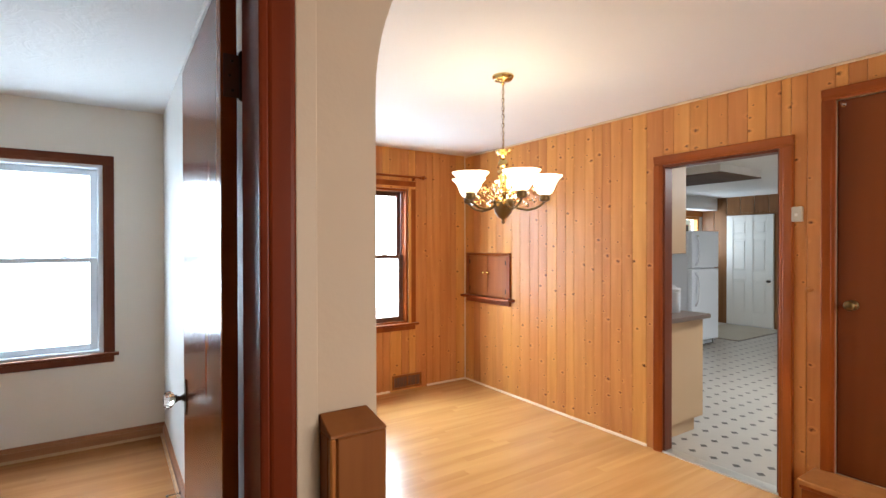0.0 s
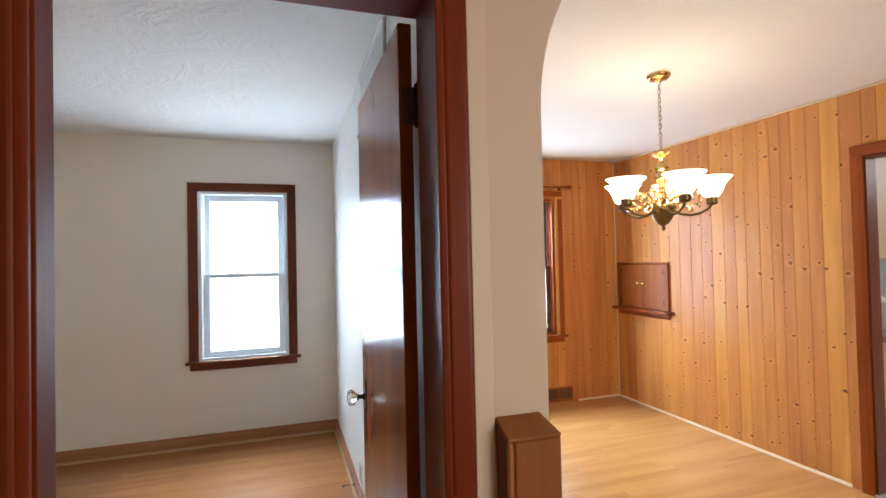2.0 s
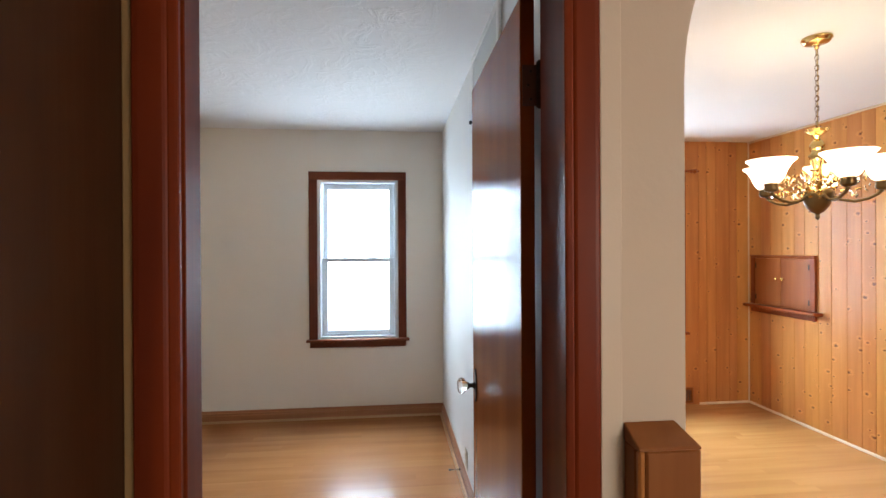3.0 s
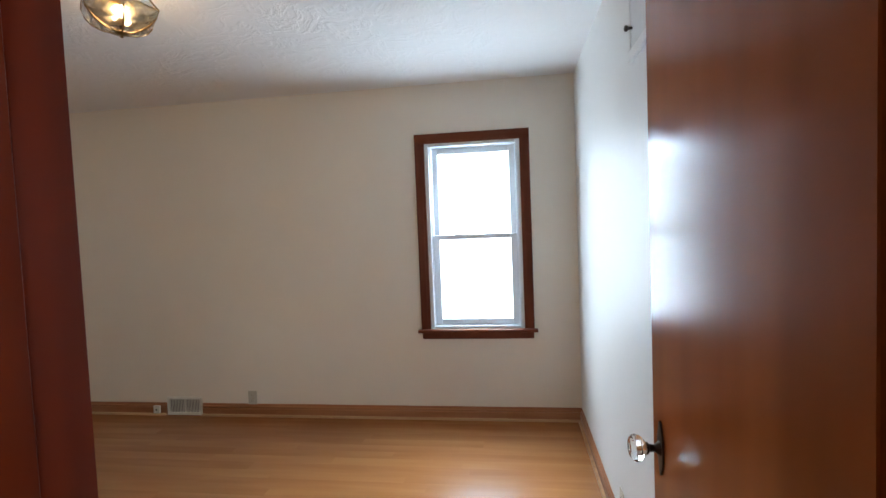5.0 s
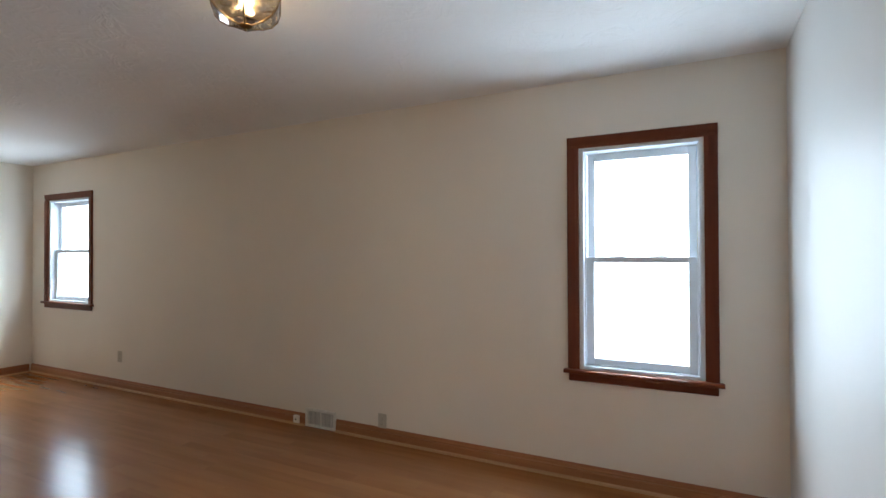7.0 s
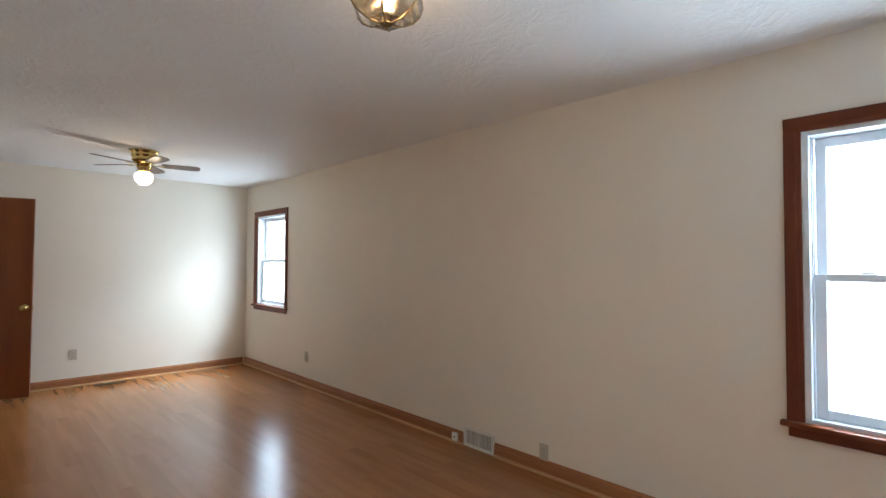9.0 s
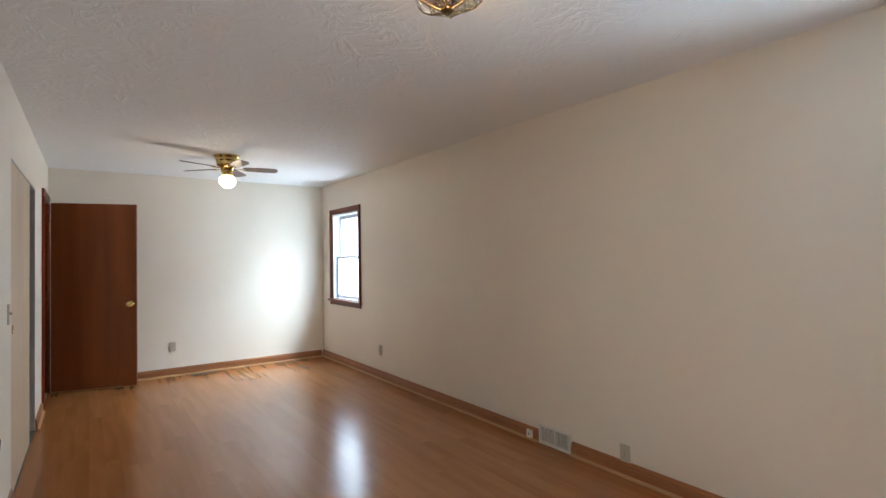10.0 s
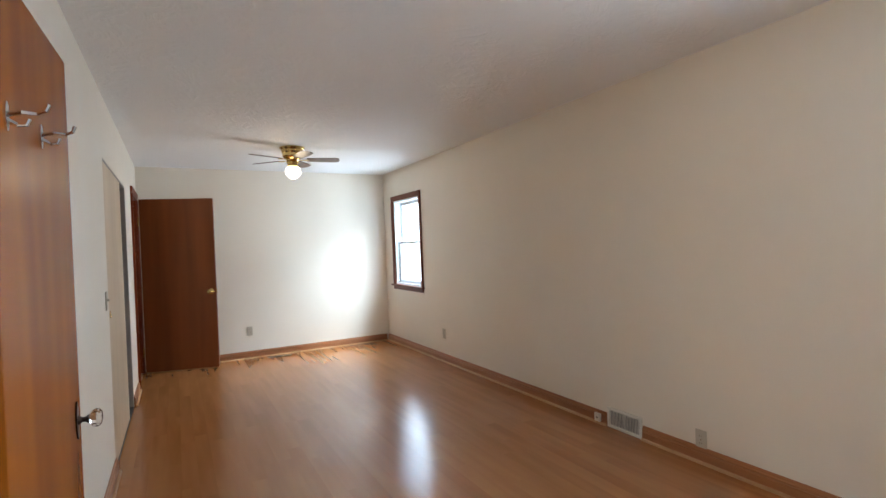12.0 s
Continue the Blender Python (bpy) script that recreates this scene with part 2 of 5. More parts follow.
BASE_WOOD = wood("brown_baseboard", (0.39, 0.165, 0.070), (0.27, 0.103, 0.042), 0, 20.0, 0.36, vary=0.1, coat=0.0, gloss=0.3)
BASE_WOOD_Y = wood("brown_baseboard_end", (0.39, 0.165, 0.070), (0.27, 0.103, 0.042), 1, 20.0, 0.36, vary=0.1, coat=0.0, gloss=0.3)
SHOE = wood("pale_shoe_moulding", (0.50, 0.29, 0.135), (0.38, 0.20, 0.085), 0, 20.0, 0.4, vary=0.1)
BEAD = plain("cream_corner_bead", (0.80, 0.61, 0.41), 0.45)
CORNER_CREAM = paint("cream_corner_paint", (0.72, 0.60, 0.46), 0.5)
# the tan strip's dimness is put into its colour
DIMMED_TAN = plain("ochre_strip_paint", (0.34, 0.21, 0.085), 0.6)
VINYL_WHITE = plain("white_window_vinyl", (0.72, 0.76, 0.80), 0.4)
DARK_SASH = wood("dark_brown_sash", (0.14, 0.05, 0.022), (0.08, 0.026, 0.011), 2, 20.0, 0.35, vary=0.1)
PANE = glass("window_glass")
BRASS = plain("polished_brass", (0.72, 0.53, 0.21), 0.18, 1.0)
OLD_BRASS = plain("aged_brass", (0.20, 0.13, 0.055), 0.34, 1.0)
DARK_METAL = plain("dark_bronze", (0.055, 0.042, 0.034), 0.35, 1.0)
HINGE_LEAF = plain("painted_over_hinge", (0.11, 0.040, 0.018), 0.45, 0.2)
CHROME = plain("chrome", (0.72, 0.72, 0.70), 0.12, 1.0)
CUT_GLASS = glass("clear_cut_glass", (0.97, 0.98, 0.97), 0.02, 1.5)
AMBER_GLASS = glass("amber_leaf_glass", (1.0, 0.80, 0.45), 0.08, 1.5)
LAMP_GLASS = glass("bevelled_lamp_glass", (1.0, 0.94, 0.80), 0.03, 1.3)
FROSTED = glowing("lit_frosted_shade", (1.0, 0.84, 0.60), 3.2)
GLOBE = glowing("lit_opal_globe", (1.0, 0.88, 0.68), 5.0)
FILAMENT = glowing("lit_bulb", (1.0, 0.66, 0.30), 7.0)
BLADE = wood("greyed_walnut_blade", (0.14, 0.085, 0.06), (0.085, 0.05, 0.035), 0, 20.0, 0.4, vary=0.1)
PLATE = plain("almond_plastic", (0.50, 0.45, 0.36), 0.4)
PLATE_DARK = plain("socket_slots", (0.09, 0.08, 0.07), 0.5)
GRILLE = plain("off_white_enamel", (0.72, 0.69, 0.62), 0.4)
DUCT = plain("duct_shadow_metal", (0.10, 0.095, 0.085), 0.6, 0.3)
FRIDGE = plain("white_appliance_enamel", (0.74, 0.80, 0.87), 0.32, grain=0.002)
DOOR_WHITE = plain("white_door_paint", (0.82, 0.81, 0.76), 0.4, grain=0.008)
KITCHEN_PANEL = wood("brown_kitchen_panelling", (0.26, 0.120, 0.046), (0.18, 0.078, 0.029), 2, 10.0, 0.45, vary=0.12, gloss=0.3)
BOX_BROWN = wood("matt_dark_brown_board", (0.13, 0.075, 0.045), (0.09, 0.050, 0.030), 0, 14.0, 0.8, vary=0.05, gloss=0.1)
DARK_PANEL = wood("dark_brown_panel", (0.085, 0.036, 0.014), (0.052, 0.021, 0.008), 2, 8.0, 0.5, spread=False, vary=0.0, gloss=0.2)
CABINET = plain("tan_cabinet_laminate", (0.52, 0.36, 0.21), 0.45, grain=0.01)
COUNTER = plain("dark_counter_laminate", (0.16, 0.12, 0.10), 0.3)
SLAB = wood("beige_sliding_door", (0.62, 0.48, 0.33), (0.52, 0.39, 0.26), 2, 9.0, 0.45, vary=0.05)
GREY_JAMB = paint("grey_jamb_paint", (0.36, 0.33, 0.30), 0.5)
VINYL = vinyl_sheet("diamond_sheet_vinyl")
MAT = paint("beige_door_mat", (0.46, 0.41, 0.32), 0.9, 160.0, 0.6, 0.1)
FILL_PANEL = glowing("lit_fluorescent_diffuser", (1.0, 0.96, 0.88), 1.2)
SNOW = paint("snowy_ground", (0.80, 0.82, 0.85), 0.8, 8.0, 0.3, 0.05)
GREY_PANEL = plain("grey_hatch_paint", (0.56, 0.56, 0.55), 0.5)

# ---- mesh helpers ----


def mesh_of(bm, name, mat, smooth=False):
    me = bpy.data.meshes.new(name)
    bm.normal_update()
    bm.to_mesh(me)
    bm.free()
    me.materials.append(mat)
    if smooth:
        for p in me.polygons:
            p.use_smooth = True
    return me


def part(name, bm, mat, parent=None, label="", smooth=False):
    ob = new(name, mesh_of(bm, name, mat, smooth))
    if parent:
        ob.parent = parent
    if label:
        tagged(ob, label)
    return ob


def thing(name, x, y, z, rz, label, category, group=""):
    ob = new(name)
    ob.matrix_basis = pose(x, y, z, 0, 0, rz)
    ob.empty_display_size = 0.1
    return tagged(ob, label, category, group)


def setting(ob, label, category=""):
    return tagged(ob, label, category or ob.name.split("_")[0], kind="structure")


def add_box(bm, x0, x1, y0, y1, z0, z1, bevel=0.0, segs=1):
    r = bmesh.ops.create_cube(bm, size=1.0)
    vs = r["verts"]
    for v in vs:
        v.co = Vector(((x0 + x1) / 2 + v.co.x * (x1 - x0), (y0 + y1) / 2 + v.co.y * (y1 - y0), (z0 + z1) / 2 + v.co.z * (z1 - z0)))
    if bevel:
        es = list({e for v in vs for e in v.link_edges})
        bmesh.ops.bevel(bm, geom=es, offset=bevel, segments=segs, affect="EDGES", profile=0.6)
    return bm


def box(x0, x1, y0, y1, z0, z1, bevel=0.0, segs=1):
    return add_box(bmesh.new(), x0, x1, y0, y1, z0, z1, bevel, segs)


def extruded(outline, length, m=None):
    """A closed 2D outline (x, y) drawn out along z for a length."""
    bm = bmesh.new()
    lo = [bm.verts.new((x, y, 0)) for x, y in outline]
    hi = [bm.verts.new((x, y, length)) for x, y in outline]
    n = len(outline)
    bm.faces.new(lo[::-1])
    bm.faces.new(hi)
    for i in range(n):
        bm.faces.new((lo[i], lo[(i + 1) % n], hi[(i + 1) % n], hi[i]))
    bmesh.ops.recalc_face_normals(bm, faces=bm.faces)
    if m is not None:
        bmesh.ops.transform(bm, matrix=m, verts=bm.verts)
    return bm


def add_lathe(bm, profile, n=20, m=None, start=0.0):
    """Turns (radius, height) pairs round the z axis."""
    rings, made = [], []
    for r, z in profile:
        ring = [bm.verts.new((r * math.cos(start + 2 * math.pi * i / n), r * math.sin(start + 2 * math.pi * i / n), z)) for i in range(n)]
        rings.append(ring)
        made += ring
    for a, b in zip(rings, rings[1:]):
        for i in range(n):
            bm.faces.new((a[i], a[(i + 1) % n], b[(i + 1) % n], b[i]))
    for ring, flip in ((rings[0], True), (rings[-1], False)):
        bm.faces.new(ring[::-1] if flip else ring)
    if m is not None:
        bmesh.ops.transform(bm, matrix=m, verts=made)
    return bm


def lathe(profile, n=20, m=None, start=0.0):
    return add_lathe(bmesh.new(), profile, n, m, start)


def add_tube(bm, points, radius, n=8):
    """A round bar along points; radius may be one number or one for each point."""
    pts = [Vector(p) for p in points]
    rad = radius if isinstance(radius, (list, tuple)) else [radius] * len(pts)
    rings = []
    for i, p in enumerate(pts):
        d = (pts[min(i + 1, len(pts) - 1)] - pts[max(i - 1, 0)]).normalized()
        side = d.orthogonal().normalized() if abs(d.z) > 0.95 else d.cross(Vector((0, 0, 1))).normalized()
        up = side.cross(d)
        rings.append([bm.verts.new(p + rad[i] * (math.cos(2 * math.pi * k / n) * side + math.sin(2 * math.pi * k / n) * up)) for k in range(n)])
    for a, b in zip(rings, rings[1:]):
        for k in range(n):
            bm.faces.new((a[k], b[k], b[(k + 1) % n], a[(k + 1) % n]))
    bm.faces.new(rings[0])
    bm.faces.new(rings[-1][::-1])
    return bm


def tube(points, radius, n=8):
    bm = add_tube(bmesh.new(), points, radius, n)
    bmesh.ops.recalc_face_normals(bm, faces=bm.faces)
    return bm


def holed(axis, c0, c1, u0, u1, z0, z1, holes=()):
    """A wall slab between c0 and c1 across 'axis', from u0 to u1, with openings (u0, u1, z0, z1) cut right through."""
    us = sorted({u0, u1, *(h[0] for h in holes), *(h[1] for h in holes)})
    zs = sorted({z0, z1, *(h[2] for h in holes), *(h[3] for h in holes)})
    us = [u for u in us if u0 <= u <= u1]
    zs = [z for z in zs if z0 <= z <= z1]

    def solid(i, j):
        if not (0 <= i < len(us) - 1 and 0 <= j < len(zs) - 1):
            return False
        u, z = (us[i] + us[i + 1]) / 2, (zs[j] + zs[j + 1]) / 2
        return not any(h[0] < u < h[1] and h[2] < z < h[3] for h in holes)

    bm, seen = bmesh.new(), {}

    def vert(u, z, c):
        key = (u, z, c)
        if key not in seen:
            seen[key] = bm.verts.new((c, u, z) if axis == "x" else (u, c, z))
        return seen[key]

    for i in range(len(us) - 1):
        for j in range(len(zs) - 1):
            if not solid(i, j):
                continue
            a, b, lo, hi = us[i], us[i + 1], zs[j], zs[j + 1]
            for c in (c0, c1):
                bm.faces.new([vert(*p, c) for p in ((a, lo), (b, lo), (b, hi), (a, hi))])
            for (p, q), (di, dj) in ((((a, lo), (a, hi)), (-1, 0)), (((b, lo), (b, hi)), (1, 0)), (((a, lo), (b, lo)), (0, -1)), (((a, hi), (b, hi)), (0, 1))):
                if not solid(i + di, j + dj):
                    bm.faces.new((vert(*p, c0), vert(*q, c0), vert(*q, c1), vert(*p, c1)))
    bmesh.ops.recalc_face_normals(bm, faces=bm.faces)
    return bm


def casing_profile(width, depth):
    """A moulded door casing in section: a thin inner edge, two flutes, a rounded back band."""
    w, d = width, depth
    return [(0, 0), (0, 0.40 * d), (0.03 * w, 0.50 * d), (0.08 * w, 0.55 * d), (0.20 * w, 0.62 * d), (0.24 * w, 0.60 * d), (0.28 * w, 0.70 * d),
            (0.34 * w, 0.78 * d), (0.60 * w, 0.90 * d), (0.84 * w, d), (0.94 * w, d), (0.985 * w, 0.93 * d), (w, 0.80 * d), (w, 0)]


def upright(name, profile, flip, x, y, z0, z1, turn, mat, parent, label=""):
    """A moulding standing upright; the section's x runs away from the opening, its y out of the wall."""
    outline = [(-a, b) for a, b in profile] if flip else profile
    return part(name, extruded(outline, z1 - z0, pose(x, y, z0, 0, 0, turn)), mat, parent, label)


def level(name, profile, p, direction, length, out, mat, parent, label=""):
    """A moulding lying level: section x goes up, y goes along 'out'."""
    d, o = Vector(direction).normalized(), Vector(out).normalized()
    up = Vector((0, 0, 1))
    m = Matrix.Translation(p) @ Matrix((up, o, d)).transposed().to_4x4()
    return part(name, extruded(profile, length, m), mat, parent, label)

# ---- large structure ----
W1 = (-0.612, 0.066, 0.670, 2.018)     # bedroom window openings and dining window: x0, x1, z0, z1
W2 = (-6.653, -5.840, 0.845, 2.009)
W3 = (1.903, 2.593, 0.661, 2.001)
# added opening, out of sight, that lets daylight into the living room
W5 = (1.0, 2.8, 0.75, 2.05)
W4 = (8.60, 9.42, 1.25, 1.965)
ENTRY = (-0.433, 0.378, 0.0, 2.067)
HALL = (-6.93, -6.20, 0.0, 2.045)
CLOSET = (-5.500, -3.945, 0.0, 2.016)
KDOOR = (1.613, 2.341, 0.0, 1.988)
STAIR = (0.52, 1.357, 0.22, 2.203)

setting(part("ground", box(-60, 60, -60, 80, -0.9, -0.6), SNOW), "flat snow covered ground outside the house", "ground")
setting(part("wall_north", holed("y", YN, YN + 0.20, XW - 0.15, 3.370, 0, 2.6, (W1, W2, W3)), CREAM), "cream painted outer wall with three windows", "wall")
setting(part("wall_north_kitchen", holed("y", YK, YK + 0.20, 3.370, XK + 0.12, 0, 2.6, (W4,)), WHITE_WALL), "white painted kitchen outer wall with a window", "wall")
setting(part("wall_west", box(XW - 0.15, XW, YS0 - 1.2, YN, 0, 2.6), CREAM), "cream painted bedroom end wall", "wall")
setting(part("wall_east_bedroom", box(XE, XE + 0.14, YS1, YN, 0, 2.6), WHITE_WALL), "white painted partition between bedroom and dining room", "wall")
setting(part("wall_south_bedroom", holed("y", YS0, YS1, XW, XE + 0.14, 0, 2.6, (ENTRY, HALL, CLOSET)), CREAM), "cream painted partition with bedroom doorway, closet and hall doorway", "wall")
setting(part("wall_hall_back", box(XW, -2.0, 0.10, 0.22, 0, 2.6), CREAM), "plain wall closing the hall", "wall")
setting(part("wall_closet_side", box(-5.66, -5.58, 0.22, YS0, 0, 2.6), CREAM), "plain wall beside the closet", "wall")
setting(part("wall_living_west", box(-0.60, -0.4875, -1.6, YS0 - 0.001, 0, 2.6), DARK_PANEL), "dark brown stained panel wall beside the bedroom door", "wall")
setting(part("wall_living_south", holed("y", -1.72, -1.6, -0.60, 3.40, 0, 2.6, (W5,)), CREAM), "plain unseen living room wall with an added window", "wall")
setting(part("wall_pine_backing", holed("x", XP + 0.016, XP + 0.085, -1.6, YN, 0, 2.6, (KDOOR, STAIR)), TAN_WALL), "partition between dining room and kitchen", "wall")
setting(part("wall_kitchen_west", box(3.250, 3.370, YN + 0.20, YK + 0.20, 0, 2.6), WHITE_WALL), "plain end of the kitchen wall", "wall")
setting(part("wall_kitchen_south", box(3.3755, XK, -0.62, -0.5, 0, 2.6), WHITE_WALL), "plain kitchen wall", "wall")
setting(part("wall_kitchen_east", box(XK, XK + 0.12, -0.62, YK, 0, 2.6), WHITE_WALL), "kitchen far wall with a white door", "wall")
setting(part("ceiling_bedroom", box(XW, XE, YS1, YN, ZB, 2.6), BED_CEIL), "white trowel-textured plaster ceiling", "ceiling")
setting(part("ceiling_dining", box(XE + 0.14, XP, YS0 - 0.02, YN, ZD, 2.6), DIN_CEIL), "smooth white dining room ceiling", "ceiling")
setting(part("ceiling_living", box(-0.60, XP, -1.6, YS0 - 0.02, ZD, 2.6), DIN_CEIL), "smooth white living room ceiling", "ceiling")
setting(part("ceiling_hall", box(XW, -2.0, 0.22, YS0, ZB, 2.6), DIN_CEIL), "plain hall ceiling", "ceiling")
setting(part("ceiling_kitchen", box(3.3755, XK, -0.5, YK, ZK, 2.6), DIN_CEIL), "white kitchen ceiling", "ceiling")
setting(part("floor_kitchen", box(3.3755, XK, -0.5, YK, -0.12, -0.002), VINYL), "off-white sheet vinyl floor with small dark diamonds", "floor")
floor_bed = setting(part("floor_bedroom", box(XW, XE, YS1, YN, -0.12, -0.006), SUB_FLOOR), "honey oak strip floor with a satin gloss", "floor")
floor_din = setting(part("floor_dining", box(-0.60, XP + 0.13, -1.6, YS0, -0.12, -0.006), SUB_FLOOR), "light oak strip floor", "floor")
setting(part("floor_dining_north", box(XE + 0.14, XP + 0.016, YS0, YN, -0.12, -0.006), SUB_FLOOR), "light oak strip floor base of the dining room", "floor")
setting(part("floor_hall", box(XW, -2.0, 0.22, YS0, -0.12, 0.0), FLOOR_WOOD), "dim oak hall floor", "floor")
setting(part("threshold", box(ENTRY[0], ENTRY[1], YS0 - 0.002, YS1 + 0.002, -0.006, 0.012, 0.004), BASE_WOOD), "flat oak threshold in the doorway", "threshold")
setting(part("threshold", box(HALL[0], HALL[1], YS0, YS1, -0.006, 0.008, 0.003), BASE_WOOD), "flat oak threshold in the hall doorway", "threshold")
setting(part("threshold", box(XP - 0.01, XP + 0.088, KDOOR[0] - 0.01, KDOOR[1] + 0.01, -0.004, 0.009, 0.003), plain("aluminium_strip", (0.62, 0.60, 0.55), 0.35, 0.9)), "worn aluminium threshold strip", "threshold")


def arch_spandrel():
    """The plaster wall beside the wide opening: straight jamb, then a curve that runs up to the ceiling."""
    x0, xj, spring, a, b = 0.4305, 0.606, 1.78, 0.66, 0.62
    out = [(x0, 0.0), (xj, 0.0)]
    out += [(xj + a * (1 - math.cos(s)), spring + b * math.sin(s)) for s in [i * math.pi / 2 / 22 for i in range(23)]]
    out += [(x0, spring + b)]
    m = Matrix(((1, 0, 0, 0), (0, 0, -1, YS1 + 0.02), (0, 1, 0, 0), (0, 0, 0, 1)))
    return out, m


outline, am = arch_spandrel()
setting(part("wall_arch", extruded(outline, YS1 + 0.02 - (YS0 - 0.012), am), TAN_WALL), "tan plaster jamb of a wide arched opening", "wall")
setting(part("trim_bead", box(0.4225, 0.4680, YS0 - 0.019, YS0 - 0.0122, 0, ZD, 0.003, 2), CORNER_CREAM), "cream painted strip between casing and arch jamb", "trim")
setting(part("trim_bead", box(-0.4870, -0.4650, YS0 - 0.008, YS0 - 0.0005, 0, ZD, 0.0025), DIMMED_TAN), "tan strip, coloured dim as in shade, between panel wall and door casing", "trim")
# thin brown edge of the panelling on the dining side of the arch
edge = [(x, z) for x, z in outline[1:-1]]
rim = [(x + (0.007 if i < 2 else 0.007 * math.cos((i - 1) * math.pi / 2 / 22)), z - (0.0 if i < 2 else 0.007 * math.sin((i - 1) * math.pi / 2 / 22))) for i, (x, z) in enumerate(edge)]
setting(part("trim_arch", extruded(edge + rim[::-1], 0.05, Matrix(((1, 0, 0, 0), (0, 0, -1, YS1 + 0.02), (0, 1, 0, 0), (0, 0, 0, 1)))), DARK_SASH), "thin dark wooden edge along the arch", "trim")


def jamb_post():
    """The pine boxed post at the foot of the arch jamb, with a sloping wooden cap."""
    t = thing("jamb_post", 0.470, YS0 - 0.012, 0, 0, "knotty pine boxed post with a wooden cap against the arch", "post")
    part("front_board", box(0.016, 0.128, -0.066, -0.048, 0, 1.047, 0.004), POST_WOOD, t)
    part("edge_strip", box(0.002, 0.0155, -0.064, -0.048, 0, 1.047, 0.004), PINE_CLEAR, t, "paler pine edge strip")
    part("side_board", box(0.002, 0.0175, -0.0475, -0.001, 0, 1.047, 0.003), POST_WOOD, t)
    part("inner_board", box(0.115, 0.128, -0.0475, -0.001, 0, 1.047, 0.003), POST_WOOD, t)
    cap = bmesh.new()
    low = [cap.verts.new(p) for p in ((0.0015, -0.0665, 1.0475), (0.1285, -0.0665, 1.0475), (0.1285, -0.0005, 1.0475), (0.0015, -0.0005, 1.0475))]
    top = [cap.verts.new(p) for p in ((0.0015, -0.0660, 1.054), (0.1280, -0.0660, 1.054), (0.1100, -0.0005, 1.084), (0.0015, -0.0005, 1.084))]
    cap.faces.new(low[::-1]), cap.faces.new(top)
    for k in range(4):
        cap.faces.new((low[k], low[(k + 1) % 4], top[(k + 1) % 4], top[k]))
    bmesh.ops.bevel(cap, geom=cap.edges[:], offset=0.002, segments=1, affect="EDGES")
    part("cap", cap, POST_WOOD, t, "worn sloping wooden top with a cut corner")
    knot = lathe([(0.0035, 0.0), (0.0045, 0.001), (0.002, 0.0015)], 10, pose(0.075, -0.066, 0.88, 90, 0, 0))
    part("plug", knot, DARK_METAL, t)
    return t


jamb_post()

# ---- door frames ----


def door_frame(name, x0, x1, z1, y0, y1, width, mat, mat_h, label, sides=(True, True), lap=0.014, wide=0.0, lap_w=0.014):
    """Jambs, head and moulded casings on the faces of a wall that runs along x."""
    t = new(name)
    setting(t, label, "door frame")
    part("jamb", box(x0, x0 + 0.018, y0, y1, 0.013, z1, 0.002), mat, t)
    part("jamb", box(x1 - 0.018, x1, y0, y1, 0.013, z1, 0.002), mat, t)
    part("head_jamb", box(x0 + 0.019, x1 - 0.019, y0, y1, z1 - 0.018, z1, 0.002), mat_h, t)
    part("stop", box(x0 + 0.0185, x0 + 0.028, (y0 + y1) / 2 - 0.02, (y0 + y1) / 2 + 0.02, 0.013, z1 - 0.02, 0.002), mat, t)
    if lap == 0.014:
        part("stop", box(x1 - 0.028, x1 - 0.0185, (y0 + y1) / 2 - 0.02, (y0 + y1) / 2 + 0.02, 0.013, z1 - 0.02, 0.002), mat, t)
    prof = casing_profile(width, 0.022)
    for y, turn, on in ((y0 - 0.0005, 180, sides[0]), (y1 + 0.0005, 0, sides[1])):
        if not on:
            continue
        flip_l = turn == 0
        le, lw = (0.006, -0.004) if flip_l and lap != 0.014 else (lap, lap_w)
        upright("casing", prof, flip_l, x0 + lw, y, 0.0, z1 - 0.014, turn, mat, t)
        upright("casing", casing_profile(width + wide, 0.022), not flip_l, x1 - le, y, 0.0, z1 - 0.014, turn, mat, t)
        level("casing_head", prof, (x0 - width + lw, y, z1 - 0.0135), (1, 0, 0), x1 - x0 + 2 * width + wide - lw - le, (0, 1 if turn == 0 else -1, 0), mat_h, t)
    return t


door_frame("door_frame_entry", ENTRY[0], ENTRY[1], ENTRY[3], YS0 - 0.001, YS1 + 0.001, 0.079, RED_WOOD, RED_WOOD_H, "dark mahogany stained moulded bedroom door frame", (True, True), 0.026, -0.009, 0.048)
door_frame("door_frame_hall", HALL[0], HALL[1], HALL[3], YS0 - 0.001, YS1 + 0.001, 0.075, RED_WOOD, RED_WOOD_H, "dark stained hall door frame", (False, True))


